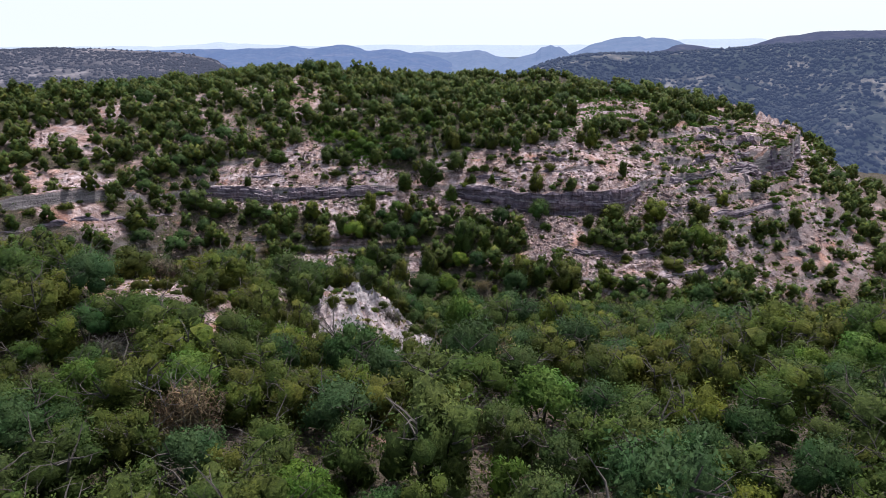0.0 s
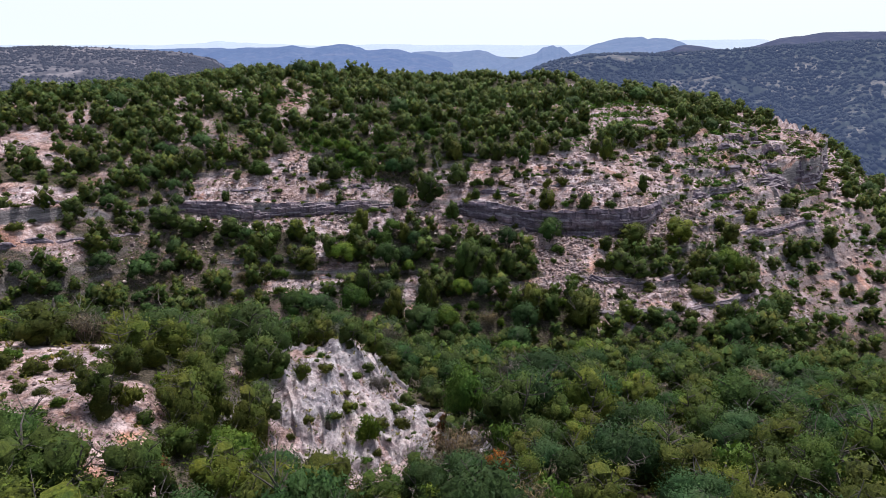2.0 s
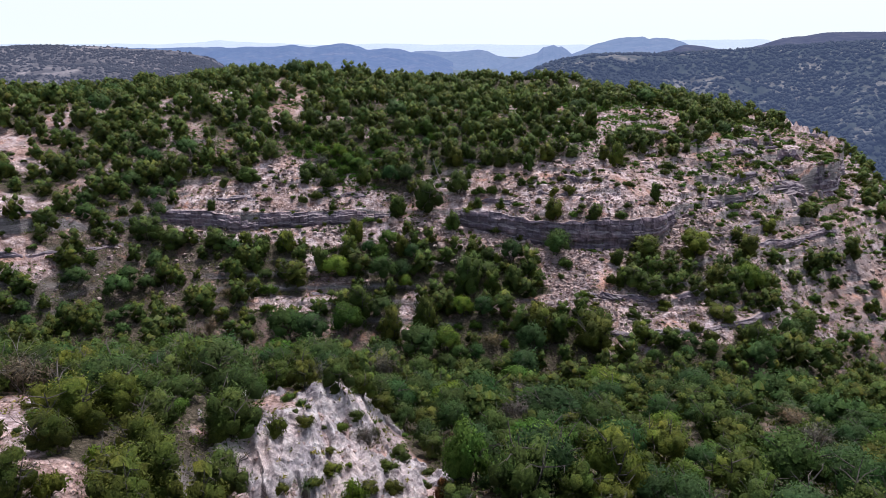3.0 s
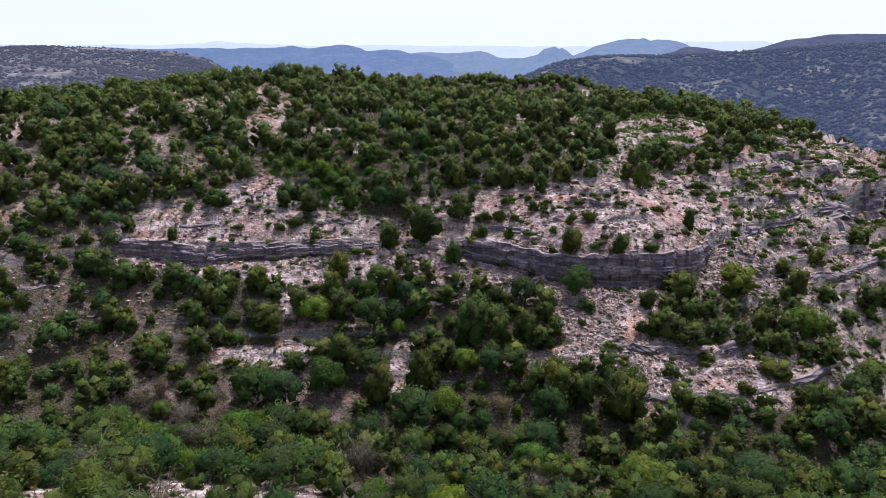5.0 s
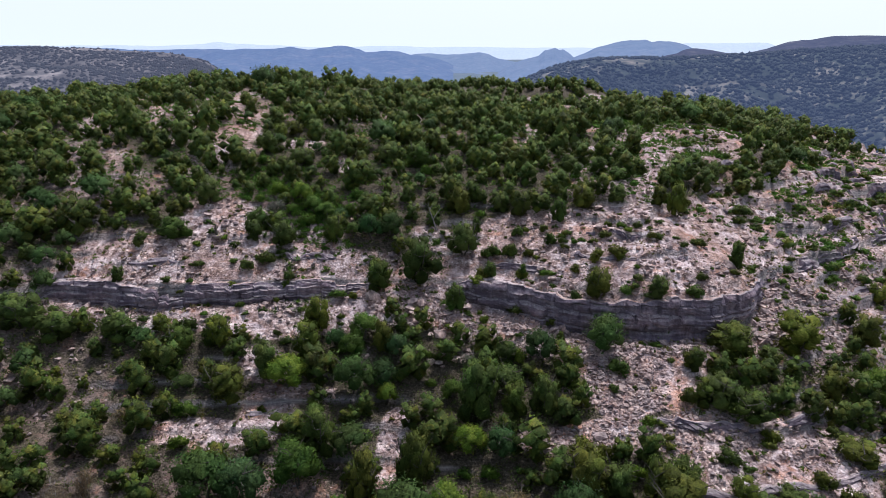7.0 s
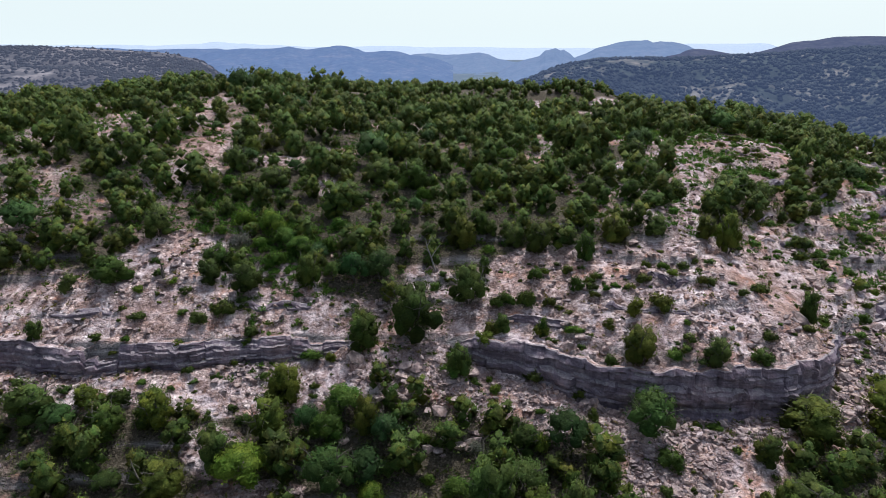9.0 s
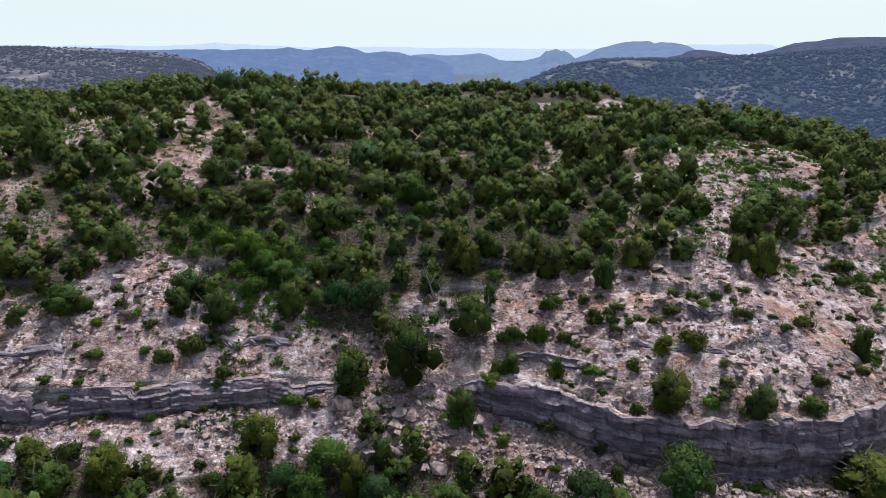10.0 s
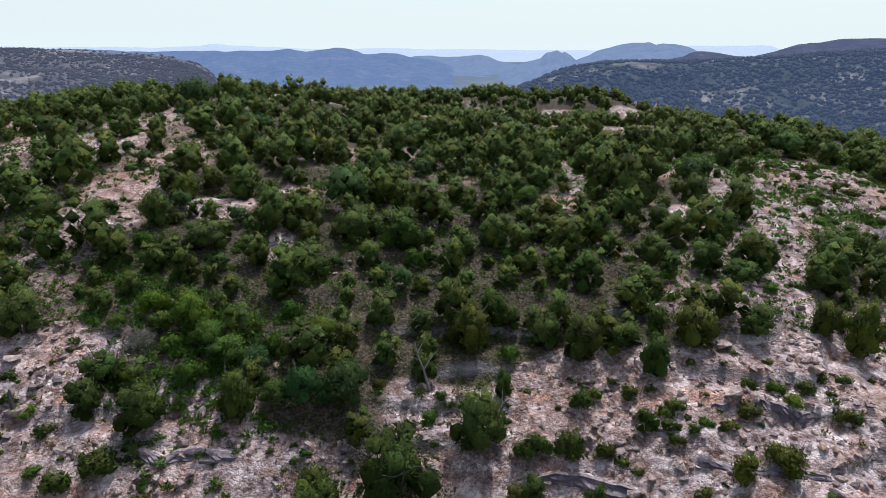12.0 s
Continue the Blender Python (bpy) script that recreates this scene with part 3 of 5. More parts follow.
# ---------------------------------------------------------------- cliffs and ledges
def ledge(name, label, s0, x_from, x_to, height=None, depth=0.55, bed=0.5, seed=0, mat=None, step=0.22, nv=30, broken=0.0, terrace=0.0, beds=4):
    """A band of bedded rock that runs along the hill, s0 metres uphill of the main edge; terrace: how far its top bed is set back from the lowest."""
    i = np.where((EDGE[:, 0] > x_from) & (EDGE[:, 0] < x_to))[0]
    line, nor, run = EDGE[i], NORMAL[i], RUN[i]
    fine = np.arange(run[0], run[-1], step)
    flat = fine * 0
    lx, ly = np.interp(fine, run, line[:, 0]), np.interp(fine, run, line[:, 1])
    nx, ny = np.interp(fine, run, nor[:, 0]), np.interp(fine, run, nor[:, 1])
    shift = (s0 or -0.45) + fbm(fine, flat, 5, 3, seed + 50) * (0.6 if s0 else 0.7)
    lx, ly = lx + nx * shift, ly + ny * shift
    if height is None:
        top = land(lx + nx * (0.85 + terrace), ly + ny * (0.85 + terrace)) + 0.16 * fbm(fine, flat, 2.2, 3, seed + 60)
        low = land(lx - nx * 1.2, ly - ny * 1.2) - 0.5
    else:
        top = land(lx + nx * 0.4, ly + ny * 0.4) + height * smooth(-0.2, 0.3, fbm(fine, flat, 5, 3, seed + 61)) - 0.25 + 0.15 * fbm(fine, flat, 0.8, 2, seed + 62)
        low = land(lx - nx * 0.7, ly - ny * 0.7) - 0.5
    ends = smooth(0, 3.5, fine - fine[0]) * smooth(0, 3.5, fine[-1] - fine)
    tall = np.maximum(top - low, 0.3) * (0.25 + 0.75 * ends) * (1 - broken * smooth(-0.1, 0.5, fbm(1.5 * np.floor(fine / 1.5 + 0.4 * vnoise(fine, flat, 9)), flat, 7, 3, seed + 70)))
    rows = []
    for k in range(nv):
        v = k / (nv - 1)
        z = low + tall * v
        layer = (z + 0.3 * fbm(fine, flat, 12, 2, seed + 3)) / bed
        layer = layer + 0.8 * vnoise(layer * 0.7, layer * 0, seed + 9)
        cell = np.floor(layer)
        inside = layer - cell
        width = 0.7 + 2.4 * vnoise(cell * 3.1 + 0.5, cell * 0 + 0.5, seed)
        place = fine / width + 7.7 * cell
        block, across = np.floor(place), place - np.floor(place)
        out = depth * (0.65 * vnoise(cell * 5.3 + 0.5, cell * 0, seed + 1) + 0.75 * vnoise(block * 2.7 + 0.5, cell * 1.9 + 0.5, seed + 2))
        out = out + 0.32 * depth * fbm(fine, z * 1.5, 0.9, 3, seed + 4) + 0.8 * depth * fbm(fine, flat, 6, 2, seed + 7)
        out = out - 0.25 * depth * (np.abs(inside - 0.5) > 0.44) * (vnoise(fine / 2.5, cell * 3.3, seed + 8) > 0.4) - 0.3 * depth * (np.abs(across - 0.5) > 0.47)
        out = out - 0.45 * depth * smooth(0.10, 0.2, v) * smooth(0.42, 0.28, v) - 0.6 * depth * smooth(0.80, 1.0, v + 0.12 * fbm(fine, flat, 3, 2, seed + 12))
        out = out - terrace * np.clip(np.floor(v * beds + 0.9 * fbm(np.floor(fine / 2.6 + 0.5 * vnoise(fine / 3, flat, seed + 15)) * 2.6, flat, 9, 2, seed + 14)), 0, beds - 1) / (beds - 1)
        rows.append(np.stack([lx - nx * out, ly - ny * out, z], 1))
    last = rows[-1]
    backs = ((0.2, 0.0), (0.5, -0.03), (0.9, -0.12), (1.5, -0.5)) if height is None else ((0.2, 0.02), (0.5, -0.08), (0.9, -0.35), (1.3, -0.8))
    for back, dz in backs:
        jag = 0.12 * fbm(fine, flat + back * 7, 1.6, 4, seed + 6)
        rows.append(np.stack([last[:, 0] + nx * back, last[:, 1] + ny * back, last[:, 2] + dz + jag], 1))
    faces = grid_faces(len(fine), len(rows))[:, ::-1]
    flat_top = np.arange(len(faces)) >= (len(fine) - 1) * nv      # soil and rubble lie on the top
    me = mesh_from(name, np.vstack(rows), faces, mat or CLIFF, inner=GROUND, slots=flat_top)
    return tagged(new(name, me), label, "cliff", kind="structure")


ledge("cliff_1", "long grey limestone cliff band with layered beds", 0.0, -46, -5.5, seed=1, depth=0.55, bed=0.6, broken=0.65, terrace=0.4, beds=3)
ledge("cliff_2", "tall dark grey limestone cliff curving round the hill", 0.0, -1.0, 39, seed=2, depth=0.65, bed=1.0, broken=0.2, terrace=0.5, beds=3)
ledge("cliff_3", "broken limestone cliff on the far flank", 0.0, 63, 112, seed=3, depth=1.1, bed=1.3, step=0.6, nv=22, terrace=1.6)
ledge("cliff_4", "low grey limestone band above the slope", 0.0, -110, -48, seed=4, step=0.4, nv=24, broken=0.4, terrace=1.8)
ledge("cliff_5", "stepped limestone beds on the rocky flank", 0.0, 38, 66, seed=6, depth=0.7, bed=0.7, step=0.4, nv=26, broken=0.5, terrace=1.4)
BANDS = [(3.5, 36, 72, 1.3), (7.0, 38, 84, 1.4), (10.5, 36, 78, 1.2), (14.5, 40, 90, 1.3), (-5.0, 40, 62, 1.0), (-9.5, 44, 70, 0.9), (19.0, 30, 66, 0.9), (5.5, 78, 108, 1.6), (-4.0, 76, 110, 1.4), (5.0, -84, -50, 0.8), (10.0, -90, -55, 0.8),
         (-11.0, 10, 34, 0.9), (-17.0, 18, 40, 0.8), (3.2, -40, -9, 0.5), (2.8, 3, 33, 0.5), (6.0, 6, 32, 0.5), (9.5, 8, 30, 0.5),
         (-4.0, -70, -34, 0.6), (-13.5, -34, -12, 0.8), (-8.0, -90, -62, 1.0)]
for k, (s0, x0, x1, high) in enumerate(BANDS):
    ledge("rock_band_%d" % (k + 1), "low weathered limestone ledge across the slope", s0, x0, x1, 0.8 * high, depth=0.25 + 0.25 * high, bed=0.35,
          seed=20 + 3 * k, step=0.3 if x1 < 46 else 0.6, nv=12, broken=0.9)


# ---------------------------------------------------------------- far hills
def sight(px, py, d):
    """A place d metres ahead that lies px to the right of the way ahead and py above the horizon, in thousandths of d."""
    return px * d / 1000, d, 51.5 + py * d / 1000


def ridge(name, label, d, crest, front, mat, seed, relief=6.0, drop=-30.0, nu=160, nv=40, back=0.35):
    """A range of hills: a crest line, a slope towards us and one away."""
    pts = np.array([sight(px, py, d) for px, py in crest])
    u = np.linspace(0, 1, nu)
    along = np.linspace(0, 1, len(pts))
    cx, cz = np.interp(u, along, pts[:, 0]), np.interp(u, along, pts[:, 2])
    kernel = np.ones(5) / 5
    cz = np.convolve(np.pad(cz, 2, "edge"), kernel, "valid")
    cz = cz + 0.0016 * d * fbm(cx, cx * 0, d * 0.03, 4, seed)
    rows = []
    for k in range(nv):
        v = -back + (1 + back) * k / (nv - 1)      # below 0 behind the crest, 1 at the foot
        w = np.abs(v) / (back if v < 0 else 1.0)
        y = d - v * front * (1 + 0.25 * fbm(cx, cx * 0, d * 0.12, 2, seed + 5))
        z = cz + (drop - cz) * smooth(0, 1, w * (1.15 - 0.15 * w)) + relief * fbm(cx, y, d * 0.07, 4, seed + 9) * min(1.0, 4 * w)
        rows.append(np.stack([cx * y / d, y, z], 1))
    verts = np.vstack(rows)
    me = mesh_from(name, verts, grid_faces(nu, nv), mat, True)
    tagged(new(name, me), label, "hill", kind="structure")
    return verts.reshape(nv, nu, 3)


# one material per distance: the glow stands in for the air between
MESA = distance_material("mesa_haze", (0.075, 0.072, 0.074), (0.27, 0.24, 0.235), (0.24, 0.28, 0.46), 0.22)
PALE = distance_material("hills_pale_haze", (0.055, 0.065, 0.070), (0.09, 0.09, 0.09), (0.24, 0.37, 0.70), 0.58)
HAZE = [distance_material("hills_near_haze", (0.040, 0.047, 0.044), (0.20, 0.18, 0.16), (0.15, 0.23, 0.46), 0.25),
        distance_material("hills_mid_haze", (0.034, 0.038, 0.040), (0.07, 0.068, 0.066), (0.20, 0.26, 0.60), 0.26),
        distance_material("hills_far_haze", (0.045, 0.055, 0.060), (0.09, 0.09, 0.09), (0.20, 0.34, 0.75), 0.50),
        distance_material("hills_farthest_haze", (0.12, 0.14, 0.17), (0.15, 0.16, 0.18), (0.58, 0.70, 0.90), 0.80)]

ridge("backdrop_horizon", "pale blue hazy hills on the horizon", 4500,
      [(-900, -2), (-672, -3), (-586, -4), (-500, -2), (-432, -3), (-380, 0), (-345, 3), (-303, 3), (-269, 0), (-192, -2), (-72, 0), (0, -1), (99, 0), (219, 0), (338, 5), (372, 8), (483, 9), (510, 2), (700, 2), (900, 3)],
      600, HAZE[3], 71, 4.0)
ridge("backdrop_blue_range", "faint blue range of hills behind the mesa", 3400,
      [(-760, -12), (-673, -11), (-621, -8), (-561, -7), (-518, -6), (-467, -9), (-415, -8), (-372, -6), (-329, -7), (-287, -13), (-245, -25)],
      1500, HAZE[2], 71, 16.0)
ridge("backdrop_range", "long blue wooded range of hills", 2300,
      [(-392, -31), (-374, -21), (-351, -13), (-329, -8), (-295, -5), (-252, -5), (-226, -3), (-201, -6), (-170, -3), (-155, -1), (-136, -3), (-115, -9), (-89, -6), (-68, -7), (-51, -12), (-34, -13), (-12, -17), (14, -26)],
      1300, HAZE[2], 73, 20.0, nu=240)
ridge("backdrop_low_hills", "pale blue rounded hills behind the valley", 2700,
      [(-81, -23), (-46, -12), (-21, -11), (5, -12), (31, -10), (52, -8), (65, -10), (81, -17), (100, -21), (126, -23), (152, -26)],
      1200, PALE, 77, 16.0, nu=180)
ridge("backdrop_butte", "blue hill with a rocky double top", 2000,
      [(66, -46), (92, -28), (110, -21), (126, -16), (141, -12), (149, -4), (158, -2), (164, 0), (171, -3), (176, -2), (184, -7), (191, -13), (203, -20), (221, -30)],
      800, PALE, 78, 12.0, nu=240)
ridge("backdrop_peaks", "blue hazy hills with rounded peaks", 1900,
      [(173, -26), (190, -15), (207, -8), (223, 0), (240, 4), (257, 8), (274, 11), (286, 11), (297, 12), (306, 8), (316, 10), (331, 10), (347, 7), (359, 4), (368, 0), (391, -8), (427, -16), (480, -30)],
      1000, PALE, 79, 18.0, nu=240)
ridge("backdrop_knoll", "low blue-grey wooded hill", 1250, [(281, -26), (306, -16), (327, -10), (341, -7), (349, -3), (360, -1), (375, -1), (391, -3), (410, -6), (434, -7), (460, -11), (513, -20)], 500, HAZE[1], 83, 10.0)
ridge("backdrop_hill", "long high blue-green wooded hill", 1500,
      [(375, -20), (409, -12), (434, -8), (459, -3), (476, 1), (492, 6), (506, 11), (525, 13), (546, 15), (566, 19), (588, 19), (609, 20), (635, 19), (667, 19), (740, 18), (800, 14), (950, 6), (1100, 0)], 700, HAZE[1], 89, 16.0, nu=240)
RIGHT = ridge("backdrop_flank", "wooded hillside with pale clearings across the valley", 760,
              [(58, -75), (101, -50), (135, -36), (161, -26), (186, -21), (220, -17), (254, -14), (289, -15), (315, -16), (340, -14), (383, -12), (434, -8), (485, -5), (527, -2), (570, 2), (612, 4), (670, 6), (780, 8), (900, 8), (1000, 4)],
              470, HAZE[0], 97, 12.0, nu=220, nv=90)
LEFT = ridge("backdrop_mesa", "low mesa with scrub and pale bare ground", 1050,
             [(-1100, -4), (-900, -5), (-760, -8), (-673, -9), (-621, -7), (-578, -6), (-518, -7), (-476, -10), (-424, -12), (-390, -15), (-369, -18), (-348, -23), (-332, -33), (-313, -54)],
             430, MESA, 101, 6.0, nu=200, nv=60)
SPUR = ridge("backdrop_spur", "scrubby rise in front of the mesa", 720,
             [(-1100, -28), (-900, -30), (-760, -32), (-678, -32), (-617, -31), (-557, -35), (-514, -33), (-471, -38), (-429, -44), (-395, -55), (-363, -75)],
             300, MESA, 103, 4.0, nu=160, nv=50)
# the valley floor beyond, its haze given off by the material
vx, vy = np.meshgrid(np.linspace(-3200, 3200, 80), np.linspace(700, 4400, 60))
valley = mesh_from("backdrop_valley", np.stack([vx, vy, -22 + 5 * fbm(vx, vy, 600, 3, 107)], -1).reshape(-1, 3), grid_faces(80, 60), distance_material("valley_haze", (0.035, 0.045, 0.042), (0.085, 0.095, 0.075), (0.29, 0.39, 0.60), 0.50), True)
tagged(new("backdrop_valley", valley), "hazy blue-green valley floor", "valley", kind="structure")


# ---------------------------------------------------------------- plants: shapes
ICO_V, ICO_F = None, None


def ico():
    bm = bmesh.new()
    bmesh.ops.create_icosphere(bm, subdivisions=1, radius=1)
    v = np.array([p.co[:] for p in bm.verts])
    f = np.array([[q.index for q in p.verts] for p in bm.faces])
    bm.free()
    return v, f


ICO_V, ICO_F = ico()


OCT_V = np.array([(1, 0, 0), (-1, 0, 0), (0, 1, 0), (0, -1, 0), (0, 0, 1), (0, 0, -1)], float)
OCT_F = np.array([(0, 2, 4), (2, 1, 4), (1, 3, 4), (3, 0, 4), (2, 0, 5), (1, 2, 5), (3, 1, 5), (0, 3, 5)])


def unit(a):
    return a / np.maximum(np.linalg.norm(a, axis=-1, keepdims=True), 1e-9)


def lobes_for(kind, r):
    """Lumps of a crown: centres and radii for a plant 1 m wide and 1 m tall."""
    if kind == "juniper":
        n = r.integers(13, 18)
        c, rad = [], []
        for k in range(n):
            h = 0.09 + 0.71 * (k + r.random() * 0.8) / n
            out = 0.33 * (1 - 0.65 * max(0, h - 0.35)) * r.random() ** 0.5
            a = 2.4 * k + r.random() * 1.2
            c.append((out * math.cos(a), out * math.sin(a), h))
            rad.append((0.205 - 0.085 * h) * (0.75 + 0.6 * r.random()))
        c.append((0.03, 0.02, 0.45)), rad.append(0.24)
    elif kind == "oak":
        n = r.integers(10, 14)
        c, rad = [], []
        for k in range(n):
            a, q = 2.4 * k + r.random(), math.sqrt((k + 0.5) / n)
            c.append((0.36 * q * math.cos(a), 0.36 * q * math.sin(a), 0.72 - 0.38 * q * q + 0.12 * (r.random() - 0.5)))
            rad.append(0.15 + 0.08 * r.random())
    else:
        n = r.integers(5, 8)
        c, rad = [], []
        for k in range(n):
            a, q = 2.4 * k + r.random(), math.sqrt((k + 0.3) / n)
            c.append((0.34 * q * math.cos(a), 0.34 * q * math.sin(a), 0.42 - 0.16 * q + 0.2 * (r.random() - 0.4)))
            rad.append(0.17 + 0.10 * r.random())
    return np.array(c), np.array(rad)


def crown_arrays(kind, seed, sprays, length, wide, tall, core=0.80, loose=0.25, lump_v=ICO_V, lump_f=ICO_F, upward=0.35, fuller=0.0):
    """Triangles of a crown: leaf sprays all over lumpy masses, and the dense masses within."""
    r = np.random.default_rng(seed)
    c, rad = lobes_for(kind, r)
    share = rad ** 2 / (rad ** 2).sum()
    pick = r.choice(len(c), sprays, p=share)
    way = unit(r.normal(size=(sprays, 3)))
    way[:, 2] = np.where(way[:, 2] < -0.6, -way[:, 2], way[:, 2])
    reach = 1 + loose * (r.random(sprays) ** 2 - 0.25)
    size = np.array([wide, wide, tall])
    at = (c[pick] + way * (rad[pick] * reach)[:, None]) * size
    normal = unit(way + 0.55 * r.normal(size=way.shape) + (0, 0, 0.2))
    axis = unit(np.cross(normal, r.normal(size=way.shape)) + 0.2 * way + (0, 0, upward if kind == "juniper" else 0.1))
    side = unit(np.cross(normal, axis))
    long = length * (0.6 + 0.8 * r.random(sprays))[:, None]
    slim, vary = {"twigs": (0.04, 0.03), "juniper": (0.22, 0.18)}.get(kind, (0.34, 0.18))
    broad = long * (slim + fuller + vary * r.random(sprays))[:, None]
    tri = np.stack([at - axis * long * 0.4 - side * broad, at - axis * long * 0.4 + side * broad, at + axis * long * 0.6], 1)
    verts, faces = [tri.reshape(-1, 3)], [np.arange(sprays * 3).reshape(-1, 3)]
    middle = np.array([0, 0, 0.4])
    soft = unit(0.40 * way + 1.0 * unit((at / size) - middle) + 0.30 * r.normal(size=way.shape))
    faced = np.cross(tri[:, 1] - tri[:, 0], tri[:, 2] - tri[:, 0])
    away = (faced * soft).sum(1) < 0
    tri[away] = tri[away][:, [1, 0, 2]]
    soft = unit(soft + 0.35 * unit(np.where(away[:, None], -faced, faced)))
    verts[0] = tri.reshape(-1, 3)
    leans = [np.repeat(soft, 3, axis=0)]
    base = sprays * 3
    for centre, radius in zip(c, rad):
        lump = lump_v * (1 + 0.5 * (r.random((len(lump_v), 1)) - 0.5))
        verts.append((centre + lump * radius * core) * size)
        faces.append(lump_f + base)
        leans.append(unit(0.45 * unit(lump) + 0.9 * unit(centre + lump * radius * core - middle)))
        base += len(lump_v)
    slots = np.concatenate([np.zeros(sprays), np.ones(len(lump_f) * len(c))])
    return np.vstack(verts), np.vstack(faces), np.vstack(leans), slots


def tube(points, radii, sides=5):
    """A tapered limb along a few points."""
    p, verts = np.array(points, float), []
    for k in range(len(p)):
        way = unit(p[min(k + 1, len(p) - 1)] - p[max(k - 1, 0)])
        a = unit(np.cross(way, (0.3, 0.9, 0.1)))
        b = np.cross(way, a)
        ang = np.arange(sides) * 2 * math.pi / sides
        verts.append(p[k] + radii[k] * (np.cos(ang)[:, None] * a + np.sin(ang)[:, None] * b))
    f = []
    for k in range(len(p) - 1):
        for j in range(sides):
            f.append((k * sides + j, k * sides + (j + 1) % sides, (k + 1) * sides + (j + 1) % sides, (k + 1) * sides + j))
    return np.vstack(verts), np.array(f)


def joined(pieces):
    verts, faces, base = [], [], 0
    for v, f in pieces:
        verts.append(v), faces.append(f + base)
        base += len(v)
    return np.vstack(verts), np.vstack(faces)


def limbs(seed, wide, tall, stems, forks, thick):
    """Stems from the ground that fork into bent limbs."""
    r = np.random.default_rng(seed)
    out = []
    for k in range(stems):
        a = 2 * math.pi * (k + r.random() * 0.6) / stems
        lean = 0.16 * wide * (0.5 + r.random()) * (stems > 1)
        foot = np.array([0.05 * math.cos(a), 0.05 * math.sin(a), -0.25])
        mid = np.array([lean * math.cos(a), lean * math.sin(a), tall * (0.30 + 0.1 * r.random())])
        top = mid + np.array([lean * 0.6 * math.cos(a + 0.5), lean * 0.6 * math.sin(a + 0.5), tall * (0.35 + 0.15 * r.random())])
        out.append(tube([foot, mid * 0.55 + foot * 0.45 + r.normal(size=3) * 0.04, mid, top], [thick, thick * 0.8, thick * 0.65, thick * 0.2]))
        for j in range(forks):
            b, start = a + r.normal() * 1.4, mid + (top - mid) * (0.1 + 0.8 * r.random())
            end = start + np.array([math.cos(b) * wide * 0.28, math.sin(b) * wide * 0.28, tall * (0.08 + 0.25 * r.random())])
            bend = (start + end) / 2 + r.normal(size=3) * 0.1
            out.append(tube([start, bend, end], [thick * 0.45, thick * 0.3, thick * 0.08], 4))
            for i in range(2):
                tip = bend + (end - bend) * r.random() + r.normal(size=3) * (0.09 * wide, 0.09 * wide, 0.05 * tall)
                out.append(tube([bend * 0.5 + end * 0.5, tip], [thick * 0.16, thick * 0.05], 3))
    return joined(out)


KINDS = {}


def kind_of(key, name, label, category, crown, mat, wide, tall, sprays, length, stems, forks, thick, variants, wood=None, core=0.8, loose=0.25, group=""):
    """Builds the variants of a plant, each an Empty with its trunk and crown."""
    made = []
    for k in range(variants):
        cv, cf, cn, cs = crown_arrays(crown, 100 * len(KINDS) + k, sprays, length, wide, tall, core, loose)
        tv, tf = limbs(900 + 100 * len(KINDS) + k, wide, tall, stems, forks, thick)
        made.append((mesh_from("crown", cv, cf, mat, True, cn, INSIDE.get(mat.name), cs), mesh_from("trunk", tv, tf, wood or BARK)))
    KINDS[key] = dict(name=name, label=label, category=category, meshes=made, wide=wide, tall=tall, group=group, count=0)


kind_of("j", "juniper_tree", "dark olive-green bushy juniper tree on rocky ground", "tree", "juniper", JUNIPER, 4.0, 4.2, 1250, 0.29, 3, 2, 0.10, 8, group="junipers on the hill", core=0.74, loose=0.6)
kind_of("o", "oak_tree", "broad grey-green live oak tree with rounded crown", "tree", "oak", OAK, 4.6, 4.2, 1300, 0.27, 2, 3, 0.12, 6, group="oaks on the hill", core=0.76, loose=0.55)
kind_of("B", "leafy_tree", "fresh bright green leafy tree with full crown", "tree", "oak", BRIGHT, 3.6, 3.8, 2300, 0.22, 2, 4, 0.08, 3, group="bright green trees", core=0.82, loose=0.4)
kind_of("b", "green_shrub", "fresh bright green leafy shrub", "shrub", "shrub", BRIGHT, 2.2, 1.6, 440, 0.25, 3, 0, 0.03, 4, group="green shrubs", core=0.78, loose=0.5)
kind_of("s", "scrub_bush", "small olive scrub bush among limestone rubble", "shrub", "shrub", JUNIPER, 2.0, 1.8, 420, 0.24, 3, 1, 0.035, 5, group="scrub bushes", core=0.78, loose=0.5)
kind_of("d", "bare_tree", "leafless grey tree with tangled twigs", "tree", "twigs", DRY, 3.4, 3.0, 1700, 0.36, 4, 4, 0.035, 3, wood=DEAD, core=0.25, loose=0.9, group="bare trees")
kind_of("r", "rusty_tree", "juniper with dead rusty-brown foliage", "tree", "juniper", RUST, 2.4, 2.6, 1100, 0.2, 2, 3, 0.06, 2, group="dead brown junipers", loose=0.5)


kind_of("jn", "juniper_tree", "dark olive-green bushy juniper tree on rocky ground", "tree", "juniper", JUNIPER, 4.0, 4.2, 2600, 0.20, 3, 4, 0.10, 6, group="junipers on the hill", core=0.76, loose=0.6)
kind_of("on", "oak_tree", "broad grey-green live oak tree with rounded crown", "tree", "oak", OAK, 4.6, 4.2, 2600, 0.20, 2, 5, 0.12, 5, group="oaks on the hill", core=0.76, loose=0.6)


